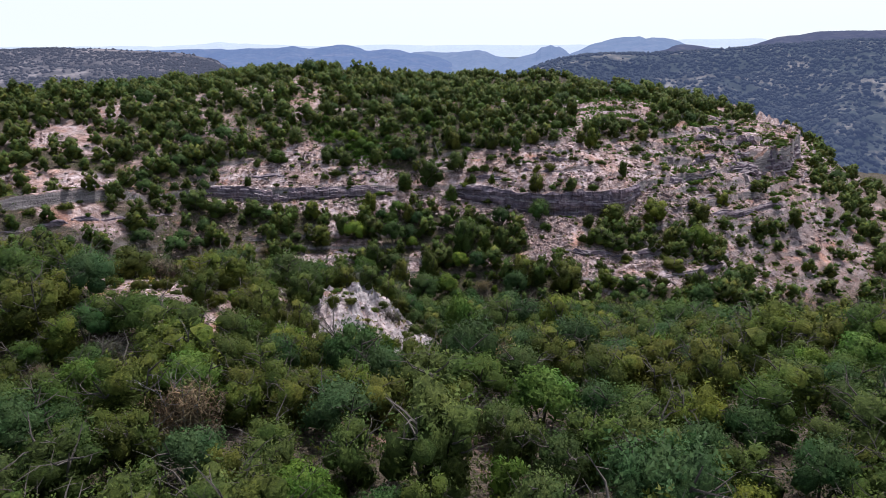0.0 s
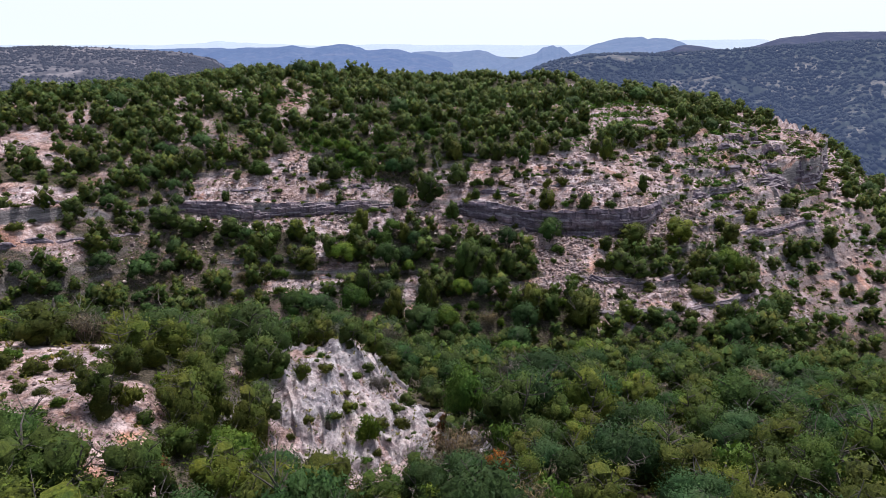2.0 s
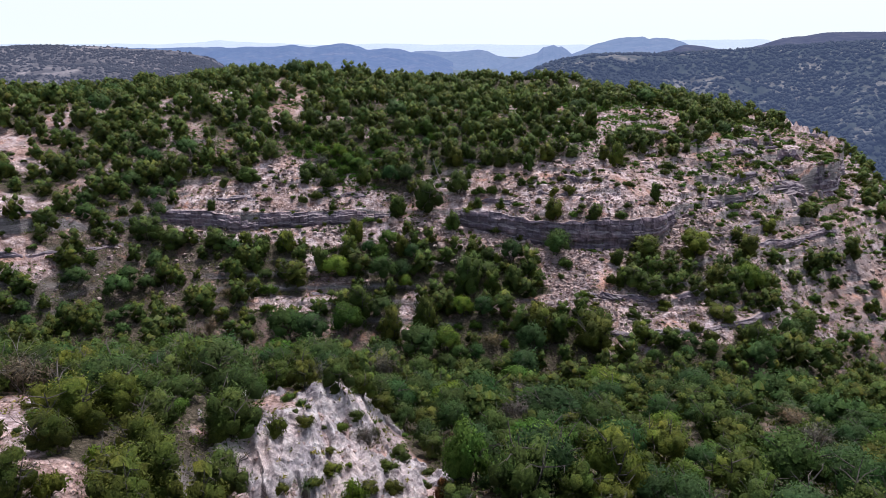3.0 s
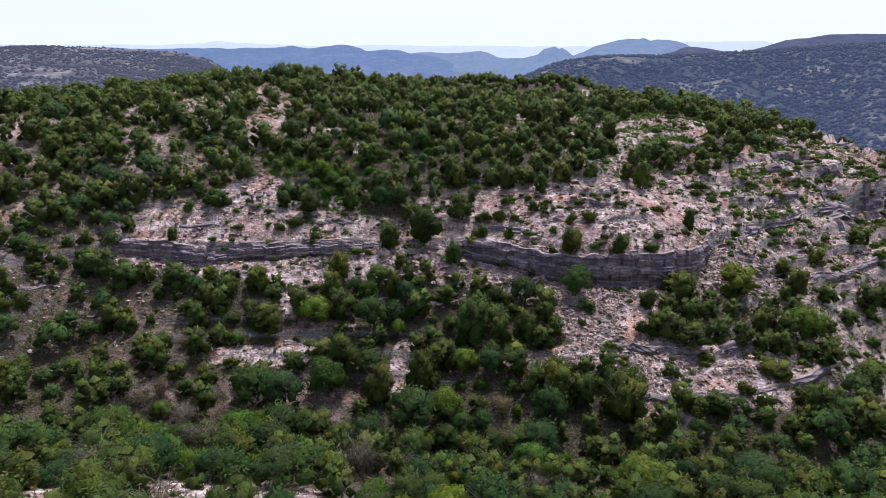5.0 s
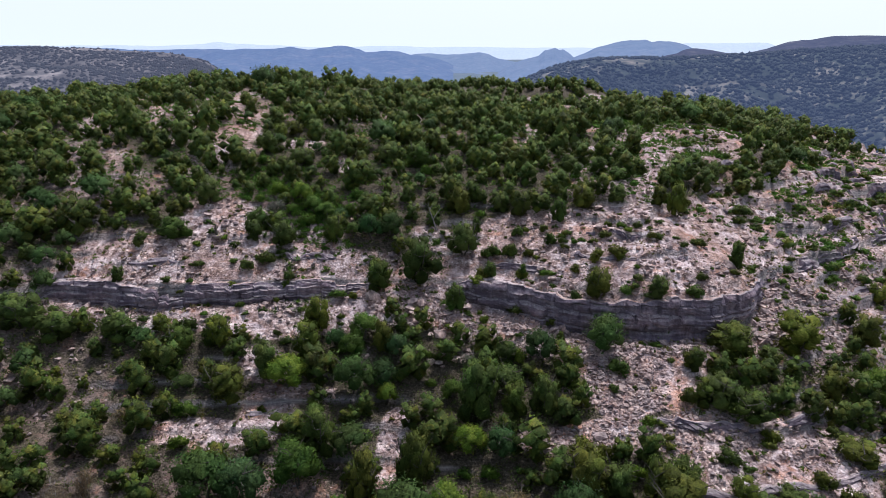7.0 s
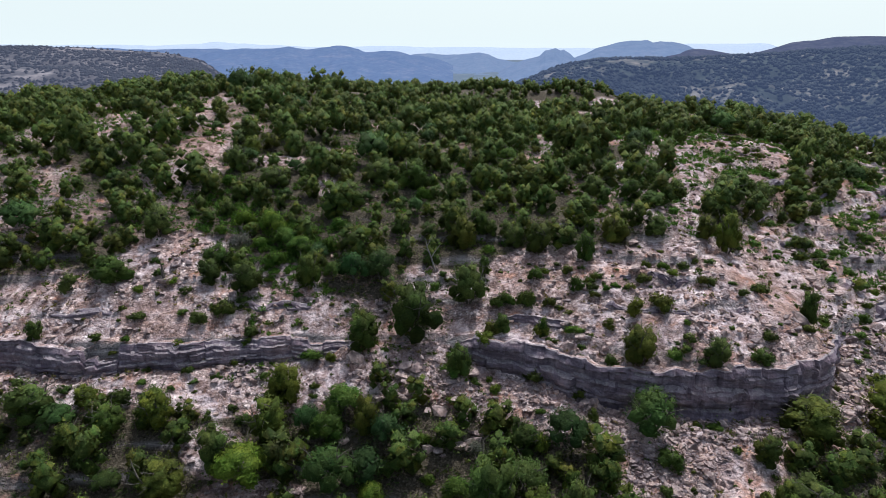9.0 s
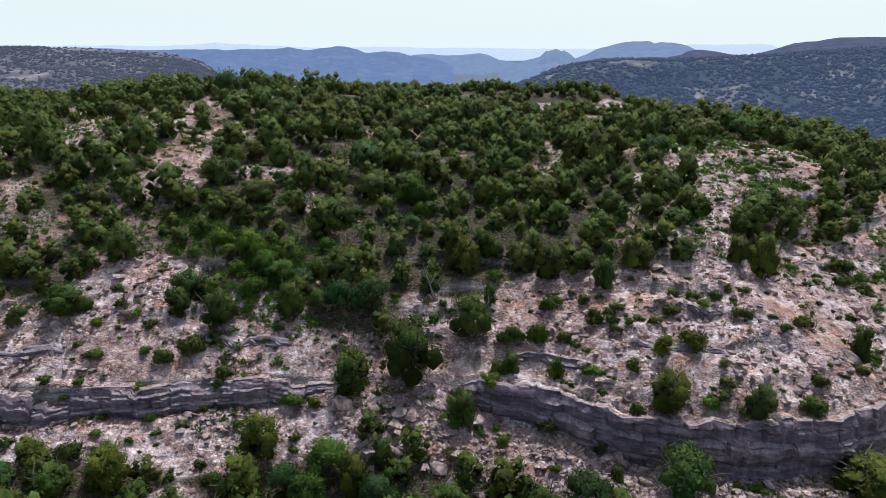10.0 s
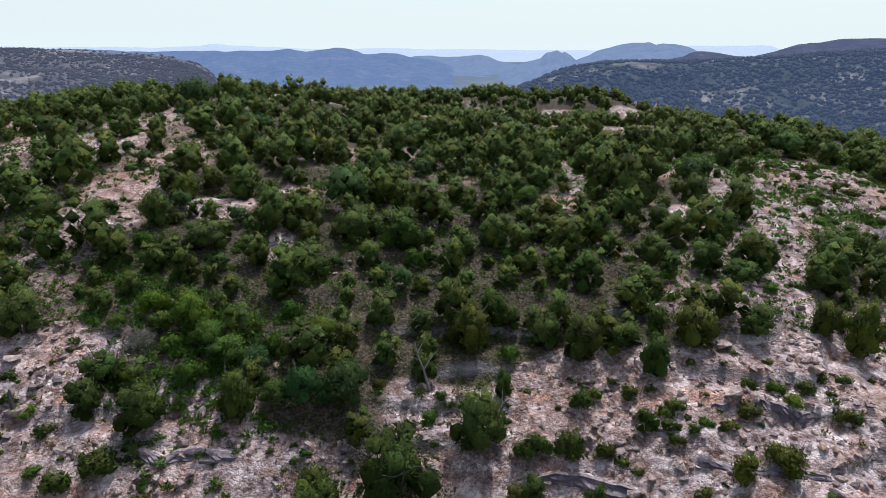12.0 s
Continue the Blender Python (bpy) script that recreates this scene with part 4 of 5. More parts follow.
def grow(key, x, y, wide, tall):
    """One plant with its foot at x, y, of that width and height."""
    k = KINDS[key + "n"] if key in "jo" and y < 46 and abs(x) < 30 else KINDS[key]
    r = random.Random(int(x * 131 + y * 977))
    crown, trunk = k["meshes"][r.randrange(len(k["meshes"]))]
    ob = new(k["name"])
    ob.empty_display_size = 0.2
    ob.location = (x, y, z_at(x, y) - 0.05)
    ob.rotation_euler = (r.uniform(-0.08, 0.08), r.uniform(-0.08, 0.08), r.uniform(0, 6.28))
    ob.scale = (wide / k["wide"], wide / k["wide"], tall / k["tall"])
    tagged(ob, k["label"], k["category"], k["group"])
    part("trunk", trunk, ob)
    part("crown", crown, ob)
    KINDS[key]["count"] += 1
    TAKEN.append((x, y, wide / 2))


TAKEN = []
grow('j', -7.1, 114.4, 3.5, 3.7)
grow('j', -2.3, 115.6, 5.2, 5.6)
grow('j', 1.8, 112.2, 2.5, 3.4)
grow('j', 16.9, 111.0, 3.7, 3.9)
grow('j', 22.9, 109.7, 2.6, 2.9)
grow('s', 19.8, 115.5, 2.8, 2.4)
grow('s', 17.4, 115.1, 1.9, 2.1)
grow('s', 7.7, 117.5, 2.0, 2.2)
grow('s', 14.3, 110.7, 1.5, 2.0)
grow('s', 11.8, 110.4, 1.5, 1.7)
grow('s', 8.3, 112.4, 2.7, 2.1)
grow('j', 33.5, 116.0, 2.2, 3.7)
grow('s', 8.9, 114.7, 1.7, 1.7)
grow('s', 4.7, 115.5, 1.7, 1.6)
grow('s', 5.1, 117.6, 1.6, 1.5)
grow('s', 24.3, 118.1, 1.3, 1.3)
grow('s', 27.6, 116.5, 1.3, 1.3)
grow('s', 30.2, 118.5, 1.6, 1.4)
grow('b', 3.9, 114.5, 2.3, 1.2)
grow('b', 19.7, 110.8, 2.1, 1.3)
grow('b', 11.9, 114.0, 1.9, 1.0)
grow('o', 16.7, 107.0, 5.0, 4.6)
grow('s', 12.6, 108.2, 1.1, 1.5)
grow('j', 30.0, 106.2, 4.7, 4.0)
grow('j', 24.9, 103.7, 2.6, 2.6)
grow('b', 7.9, 105.8, 1.7, 1.9)
grow('j', -13.3, 109.8, 3.7, 4.3)
grow('j', -13.7, 106.7, 4.2, 4.5)
grow('o', -10.9, 107.5, 2.5, 2.6)
grow('j', -6.1, 107.5, 3.0, 4.0)
grow('j', -22.9, 107.1, 3.6, 3.7)
grow('j', -29.7, 109.1, 2.7, 2.1)
grow('s', -26.7, 108.8, 2.4, 2.1)
grow('j', -17.4, 104.6, 3.7, 4.4)
grow('j', -29.1, 105.0, 3.0, 3.2)
grow('j', -31.8, 119.2, 4.7, 3.0)
grow('s', -35.1, 118.1, 2.1, 2.3)
grow('s', -27.5, 115.5, 1.8, 1.1)
grow('j', -22.1, 119.5, 2.6, 2.7)
grow('s', -20.0, 116.2, 2.2, 1.8)
grow('j', -18.5, 118.8, 3.7, 3.5)
grow('s', -17.6, 114.3, 1.3, 1.3)
grow('s', -18.5, 113.3, 1.2, 1.2)
grow('b', -11.7, 113.6, 2.4, 1.3)
grow('s', -9.8, 113.3, 1.2, 1.1)
grow('j', -35.8, 113.3, 1.8, 2.0)
grow('b', -26.1, 119.4, 1.8, 0.9)
grow('b', -28.7, 118.3, 1.5, 0.8)
grow('s', 32.5, 114.0, 1.4, 1.0)
grow('b', 0.9, 112.1, 2.1, 1.5)
grow('b', 4.7, 111.2, 1.3, 1.2)
grow('s', 27.0, 110.2, 2.2, 1.6)
grow('s', 28.2, 112.0, 1.6, 1.4)
grow('j', -22.3, 121.8, 3.5, 3.0)
grow('j', -18.5, 119.6, 3.0, 2.7)
grow('s', -19.9, 116.6, 1.9, 1.6)
grow('s', -21.9, 115.1, 1.9, 1.7)
grow('s', -17.3, 114.8, 1.5, 1.4)
grow('s', -18.5, 117.5, 2.0, 1.5)
grow('j', -29.2, 125.1, 3.5, 3.8)
grow('j', -12.8, 120.0, 2.9, 3.8)
grow('o', -8.5, 120.7, 3.4, 3.6)
grow('o', -6.0, 121.0, 3.6, 3.8)
grow('o', -10.6, 120.9, 2.1, 1.9)
grow('j', -7.2, 115.6, 3.0, 3.4)
grow('j', 2.5, 118.2, 4.4, 4.4)
grow('j', 4.2, 121.4, 1.5, 2.4)
grow('s', 5.8, 117.8, 1.6, 2.0)
grow('b', 6.4, 117.7, 1.2, 1.5)
grow('s', 7.9, 117.5, 2.1, 2.4)
grow('s', 9.9, 117.3, 1.4, 1.5)
grow('j', 9.0, 114.7, 1.5, 2.1)
grow('j', 5.6, 115.5, 1.9, 2.1)
grow('s', 9.0, 120.3, 1.6, 1.9)
grow('b', 10.0, 120.8, 1.2, 1.0)
grow('j', 14.2, 122.1, 2.4, 3.4)
grow('s', 12.7, 118.4, 1.7, 2.2)
grow('s', 12.2, 120.6, 1.3, 1.3)
grow('j', 15.2, 125.8, 1.7, 2.3)
grow('j', 7.5, 125.5, 2.6, 2.9)
grow('j', 5.1, 127.2, 2.0, 2.1)
grow('j', 9.8, 123.8, 3.4, 3.6)
grow('j', 17.5, 124.2, 3.5, 3.4)
grow('j', 21.9, 124.6, 3.2, 2.5)
grow('j', 27.6, 126.0, 2.6, 2.9)
grow('j', 29.3, 124.5, 3.1, 5.0)
grow('s', 25.0, 118.0, 1.1, 1.4)
grow('s', 19.1, 118.9, 1.8, 1.2)
grow('s', 23.3, 120.3, 1.3, 1.1)
grow('s', 20.0, 121.0, 1.2, 0.9)
grow('b', 21.9, 119.1, 1.6, 0.8)
grow('b', 21.4, 120.4, 1.3, 1.0)
grow('j', 1.9, 125.7, 3.5, 4.0)
grow('j', 3.8, 127.7, 2.5, 2.9)
grow('j', -24.8, 138.1, 3.3, 3.6)
grow('s', -30.4, 140.7, 2.2, 1.7)
grow('j', -24.7, 144.2, 3.3, 3.1)
grow('j', -23.0, 147.1, 2.9, 2.2)
grow('j', -16.1, 143.3, 3.0, 2.6)
grow('j', -19.9, 135.3, 4.2, 2.9)
grow('j', -11.1, 133.3, 4.9, 3.3)
grow('j', -8.0, 138.9, 4.1, 3.6)
grow('j', -3.4, 138.1, 4.6, 4.1)
grow('b', -2.4, 134.7, 2.1, 2.5)
grow('B', 8.7, 147.6, 2.6, 1.8)
grow('j', 14.2, 140.4, 3.8, 2.4)
grow('j', 19.5, 139.6, 3.1, 2.5)
grow('j', 26.0, 140.6, 3.2, 2.9)
grow('j', 20.8, 131.8, 3.2, 2.8)
grow('j', 17.2, 133.9, 3.6, 2.7)
grow('j', 23.3, 130.7, 3.1, 1.9)
grow('j', 34.1, 137.0, 4.8, 3.9)
grow('j', 39.0, 138.7, 3.5, 3.4)
grow('j', 53.8, 172.5, 3.8, 3.5)
grow('j', 26.4, 149.4, 3.6, 3.4)
grow('j', 35.5, 158.0, 2.8, 2.7)
grow('j', 35.2, 163.6, 3.0, 3.2)
grow('B', -16.2, 125.0, 2.7, 2.4)
grow('b', -16.5, 121.8, 2.2, 2.3)
grow('b', -21.0, 127.8, 2.5, 2.4)
grow('b', -18.7, 124.7, 2.3, 1.6)
grow('b', -24.9, 135.1, 2.3, 1.8)
grow('B', -14.4, 123.6, 3.0, 2.3)
grow('j', -23.2, 107.4, 4.0, 3.4)
grow('j', -26.5, 106.4, 3.6, 3.0)
grow('j', -33.6, 107.6, 4.9, 3.7)
grow('j', -40.0, 107.7, 5.5, 3.8)
grow('j', -43.7, 108.0, 5.8, 4.2)
grow('j', 3.4, 100.4, 5.0, 6.6)
grow('j', 6.8, 99.9, 3.3, 4.1)
grow('j', 9.7, 99.7, 3.3, 4.4)
grow('j', 6.6, 106.2, 3.7, 3.1)
grow('j', 26.2, 100.2, 4.3, 3.6)
grow('j', 30.2, 107.6, 6.1, 2.8)
grow('j', 37.9, 108.6, 5.6, 4.7)
grow('j', 24.7, 104.0, 2.2, 2.1)
grow('s', 23.2, 99.9, 1.9, 2.5)
grow('s', 17.8, 103.9, 2.5, 1.9)
grow('j', 38.9, 103.5, 3.2, 3.2)
grow('j', 55.6, 122.2, 4.0, 3.3)
grow('B', 44.2, 103.4, 4.7, 5.0)
grow('j', 47.9, 112.8, 4.1, 4.2)
grow('b', 19.1, 97.9, 1.6, 1.3)
grow('s', 30.1, 97.6, 2.2, 1.7)
grow('s', 36.4, 98.5, 1.4, 1.5)
grow('s', 25.2, 94.9, 2.2, 1.8)
grow('j', 37.4, 96.6, 4.5, 2.6)
grow('s', 12.5, 95.4, 2.8, 2.4)
grow('s', 14.3, 95.3, 1.6, 1.7)
grow('j', 18.3, 91.1, 3.5, 5.1)
grow('o', 11.3, 89.9, 4.4, 4.5)
grow('j', 14.7, 91.6, 3.5, 3.9)
grow('j', 25.2, 91.2, 3.1, 3.0)
grow('j', 20.2, 92.1, 3.8, 4.0)
grow('o', -20.0, 92.6, 5.5, 5.1)
grow('o', -16.8, 92.8, 4.5, 4.6)
grow('o', -2.6, 90.8, 6.1, 4.9)
grow('j', -6.5, 93.1, 3.7, 5.4)
grow('j', -2.2, 94.0, 3.7, 6.3)
grow('j', -10.7, 97.3, 4.4, 5.0)
grow('j', -20.5, 102.0, 4.7, 3.9)
grow('d', -31.3, 90.2, 3.9, 3.2)
grow('d', -29.3, 91.6, 2.2, 3.6)
grow('j', -16.3, 38.4, 2.6, 2.9)
grow('j', -19.6, 34.6, 3.2, 2.8)
grow('j', -24.6, 37.4, 3.4, 3.0)
grow('j', -17.2, 42.6, 2.2, 2.2)
grow('s', -15.5, 39.5, 1.5, 1.6)
grow('j', -17.1, 47.7, 3.2, 2.8)
grow('j', -12.6, 39.6, 3.1, 4.0)
grow('j', -11.0, 42.3, 3.4, 4.5)
grow('B', 1.6, 49.4, 3.3, 5.6)
grow('r', 2.8, 37.4, 1.6, 2.3)
grow('r', 0.1, 49.3, 1.2, 2.0)
grow('o', 9.6, 65.0, 5.2, 3.7)
grow('B', 7.0, 57.7, 4.3, 3.2)
grow('d', -4.8, 53.9, 1.9, 2.4)
grow('b', -4.9, 48.2, 1.9, 2.5)
grow('j', 22.0, 62.6, 4.5, 3.9)
grow('d', 30.0, 65.4, 3.4, 2.4)
grow('s', -9.5, 50.4, 1.5, 2.0)
grow('j', 12.5, 92.0, 4.6, 5.4)
grow('j', 18.9, 89.5, 6.0, 5.7)
grow('j', 28.6, 99.3, 5.0, 3.4)
grow('s', 32.7, 93.1, 2.2, 2.0)
grow('s', 34.2, 91.0, 2.5, 2.8)
grow('j', 28.7, 90.5, 3.8, 2.8)
grow('j', 40.2, 91.1, 3.9, 5.4)
grow('j', 25.5, 100.2, 3.7, 2.8)
grow('b', -15.2, 22.4, 1.4, 1.4)
grow('d', -10.8, 22.8, 3.5, 3.8)
grow('d', -21.1, 28.9, 1.7, 1.5)
grow('d', -18.5, 31.1, 2.0, 1.9)
grow('d', 1.7, 24.7, 1.8, 1.7)
grow('r', -12.8, 35.9, 1.4, 0.9)
grow('o', 4.1, 29.9, 3.3, 2.9)
grow('j', 6.1, 21.4, 3.7, 2.8)
grow('j', 16.9, 27.2, 4.6, 3.4)
grow('o', 14.0, 30.2, 3.6, 2.8)
grow('d', -25.0, 52.0, 4.2, 3.2)
grow('j', -10.5, 60.5, 3.2, 3.2)


# ---------------------------------------------------------------- the rest of the woods, sown by how closely they stand
class Sown:
    """Places already taken, in cells of 4 m."""

    def __init__(self):
        self.cells = {}

    def free(self, x, y, r, overlap):
        i, j = int(x // 4), int(y // 4)
        for a in range(i - 1, i + 2):
            for b in range(j - 1, j + 2):
                for px, py, pr in self.cells.get((a, b), ()):
                    if (px - x) ** 2 + (py - y) ** 2 < ((pr + r) * overlap) ** 2:
                        return False
        return True

    def take(self, x, y, r):
        self.cells.setdefault((int(x // 4), int(y // 4)), []).append((x, y, r))


sown = Sown()
for x, y, r in TAKEN:
    sown.take(x, y, r)


def sow(count, x0, x1, y0, y1, seed, least, most, overlap=0.72, floor=0.12, wedge=0.86, margin=14):
    """Random places inside a wedge of land, thick where woods() is high."""
    r = np.random.default_rng(seed)
    x, y = r.uniform(x0, x1, count), r.uniform(y0, y1, count)
    keep = np.abs(x) < wedge * y + margin
    x, y = x[keep], y[keep]
    d = woods(x, y)
    chance = r.random(len(x))
    big = r.random(len(x))
    out = []
    for px, py, pd, pc, pb in zip(x, y, d, chance, big):
        if pc > pd ** 1.3 or pd < floor:
            continue
        size = least + (most - least) * pb ** 1.4
        if sown.free(px, py, size / 2, overlap):
            sown.take(px, py, size / 2)
            out.append((px, py, size))
    return out


pick = random.Random(5)
REST = []
MOST = {"j": 340, "o": 220, "b": 120, "d": 40, "B": 60}
first = sow(7800, -60, 60, 9, 128, 201, 2.3, 4.8, 0.56, floor=0.2, wedge=0.78, margin=5)
first.sort(key=lambda q: (q[1] > 64, abs(q[0])))
for x, y, size in first:
    oaky = 0.34 if (y < 62 and x > -4) else 0.14 if y < 62 else (0.28 if y < 92 else 0.10)
    roll = pick.random() if y > 32 else 0.1 + 0.9 * pick.random()
    dale = 56 < y < 95
    key = "d" if roll < (0.06 if dale else 0.02) else "b" if roll < 0.12 else "B" if roll < (0.20 if dale else 0.16) else "o" if roll < 0.18 + oaky else "j"
    if key == "b":
        size *= 0.6
    nearby = y < 66 or abs(x) < 30
    if nearby and KINDS[key]["count"] < MOST[key]:
        grow(key, round(x, 2), round(y, 2), size, size * pick.uniform(0.78, 1.08))
    else:
        REST.append((x, y, size, "o" if key in "oB" else "j"))
REST += [(x, y, size, "o" if pick.random() < 0.10 else "j") for x, y, size in sow(4600, -115, 100, 128, 185, 202, 1.5, 5.4, 0.58, floor=0.25)]
REST += [(x, y, size, "j") for x, y, size in sow(1300, 60, 150, 60, 200, 203, 2.6, 5.0, 0.7, wedge=0.95)]
REST += [(x, y, size, "j") for x, y, size in sow(3000, -150, -60, 50, 185, 204, 2.6, 5.0, 0.66, wedge=0.95)]
BEYOND = [(x, y, size, "j") for x, y, size in sow(5200, -175, 130, 185, 345, 205, 1.8, 5.2, 0.60, wedge=0.76)
          if y < 240 or -50 < x < 90]


def wood_stuff(name, label, crown, mat, wide, tall, places, sprays, length, seed, variants=5, sink=0.1, core=0.86, high_to=1.15):
    """Many plants that nobody could count, in one mesh."""
    shapes = [crown_arrays(crown, seed + k, sprays, length, wide, tall, core, 0.6, OCT_V, OCT_F, 0.1, 0.10) for k in range(variants)]
    r = np.random.default_rng(seed)
    xy = np.array([p[:2] for p in places])
    z = land(xy[:, 0], xy[:, 1])
    pieces, leans, inside = [], [], []
    for k, (x, y, size, *_) in enumerate(places):
        v, f, soft, slots = shapes[r.integers(variants)]
        a, sc = r.uniform(0, 6.28), size / wide
        ca, sa = math.cos(a) * sc, math.sin(a) * sc
        high = sc * r.uniform(0.8, high_to)
        q = np.stack([v[:, 0] * ca - v[:, 1] * sa + x, v[:, 0] * sa + v[:, 1] * ca + y, v[:, 2] * high + z[k] - sink], 1)
        pieces.append((q, f))
        inside.append(slots)
        leans.append(np.stack([soft[:, 0] * ca - soft[:, 1] * sa, soft[:, 0] * sa + soft[:, 1] * ca, soft[:, 2] * sc], 1) / sc)
    v, f = joined(pieces)
    return tagged(new(name, mesh_from(name, v, f, mat, True, np.vstack(leans), INSIDE.get(mat.name), np.concatenate(inside))), label, "woods", kind="stuff")


wood_stuff("slope_woods", "olive-green junipers crowding the lower slopes", "juniper", WOODS, 4.0, 4.0, [p for p in REST if p[3] == "j" and p[1] < 128 and abs(p[0]) < 62], 480, 0.29, 331, core=0.82)
wood_stuff("juniper_woods", "dark olive-green juniper woods over the hilltop", "juniper", WOODS, 4.0, 4.0, [p for p in REST if p[3] == "j" and not (p[1] < 128 and abs(p[0]) < 62)], 290, 0.37, 301, core=0.84)
AROUND = [q for q in sow(1500, -110, 110, -70, 70, 206, 3.0, 5.0, 0.75, wedge=9, margin=400) if abs(q[0]) > 0.80 * q[1] + 6 or q[1] < 8]
wood_stuff("woods_around", "juniper woods all round the near rise", "shrub", WOODS, 4.0, 4.6, AROUND, 40, 1.1, 341)
wood_stuff("oak_woods", "grey-green oaks scattered through the woods", "oak", OAK, 4.4, 4.0, [p for p in REST if p[3] != "j"], 360, 0.35, 311, 4, core=0.84)
wood_stuff("hilltop_woods", "dark juniper woods beyond the crest", "juniper", WOODS, 4.0, 4.2, BEYOND, 120, 0.48, 321, core=0.86, high_to=0.98)


# ---------------------------------------------------------------- undergrowth, tufts and loose stones
def scatter(count, x0, x1, y0, y1, seed, weight):
    """Places in a stretch of land, kept by a weight of x, y in 0..1."""
    r = np.random.default_rng(seed)
    x, y = r.uniform(x0, x1, count), r.uniform(y0, y1, count)
    keep = (np.abs(x) < 0.80 * y + 12) & (r.random(count) < weight(x, y))
    return np.stack([x[keep], y[keep]], 1), r


def low_plants(name, label, mat, places, r, least, most, leaves, upright):
    """Small clumps of a few leaves each, in one mesh."""
    n = len(places)
    z = surface(places[:, 0], places[:, 1])
    size = least + (most - least) * r.random(n) ** 2
    way = r.normal(size=(n, leaves, 3))
    way[:, :, 2] = np.abs(way[:, :, 2]) + upright
    way = unit(way)
    at = np.stack([places[:, 0], places[:, 1], z], 1)[:, None, :] + way * (size[:, None, None] * (0.25 + 0.45 * r.random((n, leaves, 1))))
    side = unit(np.cross(way, r.normal(size=way.shape)))
    axis = unit(way + 0.5 * r.normal(size=way.shape))
    ll = np.minimum(size[:, None, None], 0.75) * (0.22 + 0.26 * r.random((n, leaves, 1)))
    tri = np.stack([at - axis * ll * 0.5 - side * ll * 0.35, at - axis * ll * 0.5 + side * ll * 0.35, at + axis * ll * 0.6], 2)
    v = tri.reshape(-1, 3)
    tagged(new(name, mesh_from(name, v, np.arange(len(v)).reshape(-1, 3), mat)), label, "plants", kind="stuff")


def in_woods(x, y):
    return smooth(0.25, 0.6, woods(x, y))


def in_open(x, y):
    return (1 - woods(x, y)) * smooth(-0.25, 0.25, fbm(x, y, 6, 3, 83))


spots, r = scatter(15000, -66, 60, 12, 150, 501, in_woods)
low_plants("undergrowth", "low dark scrub under the trees", WOODS, spots, r, 0.6, 1.6, 18, 0.3)
spots, r = scatter(3600, -90, 60, 148, 200, 515, in_woods)
low_plants("hilltop_undergrowth", "low scrub between the hilltop trees", WOODS, spots, r, 0.8, 2.0, 14, 0.3)
spots, r = scatter(15000, -55, 62, 90, 165, 503, lambda x, y: 0.55 * in_open(x, y))
low_plants("dry_tufts", "olive and straw tufts of grass among the stones", OLIVE, spots, r, 0.25, 0.75, 9, 0.7)
spots, r = scatter(9000, -55, 62, 88, 175, 505, lambda x, y: in_open(x, y) * np.maximum(smooth(0.05, 0.35, fbm(x, y, 13, 2, 87)), 1.5 * hump(x, y, -15.5, 122.5, 3.4, 5.5)))
low_plants("green_herbs", "bright green low herbs between rocks", BRIGHT_IN, spots, r, 0.3, 0.9, 20, 0.4)
spots, r = scatter(8500, 36, 112, 94, 178, 511, lambda x, y: 0.7 * smooth(-0.3, 0.3, fbm(x, y, 9, 3, 89)) * (1 - 0.7 * woods(x, y)))
low_plants("slope_herbs", "green and straw herbs on the rocky flank", OLIVE, spots[::2], r, 0.4, 1.2, 18, 0.4)
low_plants("slope_greens", "bright green herbs on the rocky flank", BRIGHT_IN, spots[1::2], r, 0.4, 1.2, 18, 0.4)
spots, r = scatter(18000, -66, 78, 126, 188, 513, lambda x, y: np.maximum(0.85 * smooth(-0.2, 0.2, fbm(x, y, 10, 2, 93)), hump(x, y, -31.5, 147.5, 3, 2)) * (1 - 0.6 * woods(x, y)))
low_plants("top_herbs", "yellow-green herbs in the hilltop clearings", BRIGHT_IN, spots, r, 0.4, 1.0, 18, 0.4)
spots, r = scatter(4200, -30, -6, 112, 138, 509, lambda x, y: np.maximum(hump(x, y, -15.5, 124.0, 3.6, 4.6), 0.7 * hump(x, y, -22.5, 131.0, 4.0, 4.0)))
low_plants("gully_herbs", "lush bright green herbs in the shallow gully", BRIGHT_IN, spots, r, 0.4, 1.1, 40, 0.4)
spots, r = scatter(4400, -34, 28, 28, 70, 507, lambda x, y: 0.6 * (1 - woods(x, y)))
low_plants("spur_tufts", "small tufts on the bare spur", OLIVE, spots, r, 0.2, 0.7, 9, 0.6)


def stone_shape(seed, flat):
    """An angular chunk: the hull of a few points."""
    r = np.random.default_rng(seed)
    bm = bmesh.new()
    for p in r.uniform(-1, 1, (11, 3)):
        bm.verts.new(Vector(p).normalized() * (0.75 + 0.35 * r.random()))
    bmesh.ops.convex_hull(bm, input=bm.verts)
    for v in [v for v in bm.verts if not v.link_faces]:
        bm.verts.remove(v)
    bm.verts.index_update()
    v = np.array([p.co[:] for p in bm.verts]) * (0.5, 0.42, 0.5 * flat)
    f = np.array([[q.index for q in p.verts] for p in bm.faces])
    bm.free()
    return v, f


CHUNKS = [stone_shape(600 + k, 0.35 + 0.09 * k) for k in range(7)]


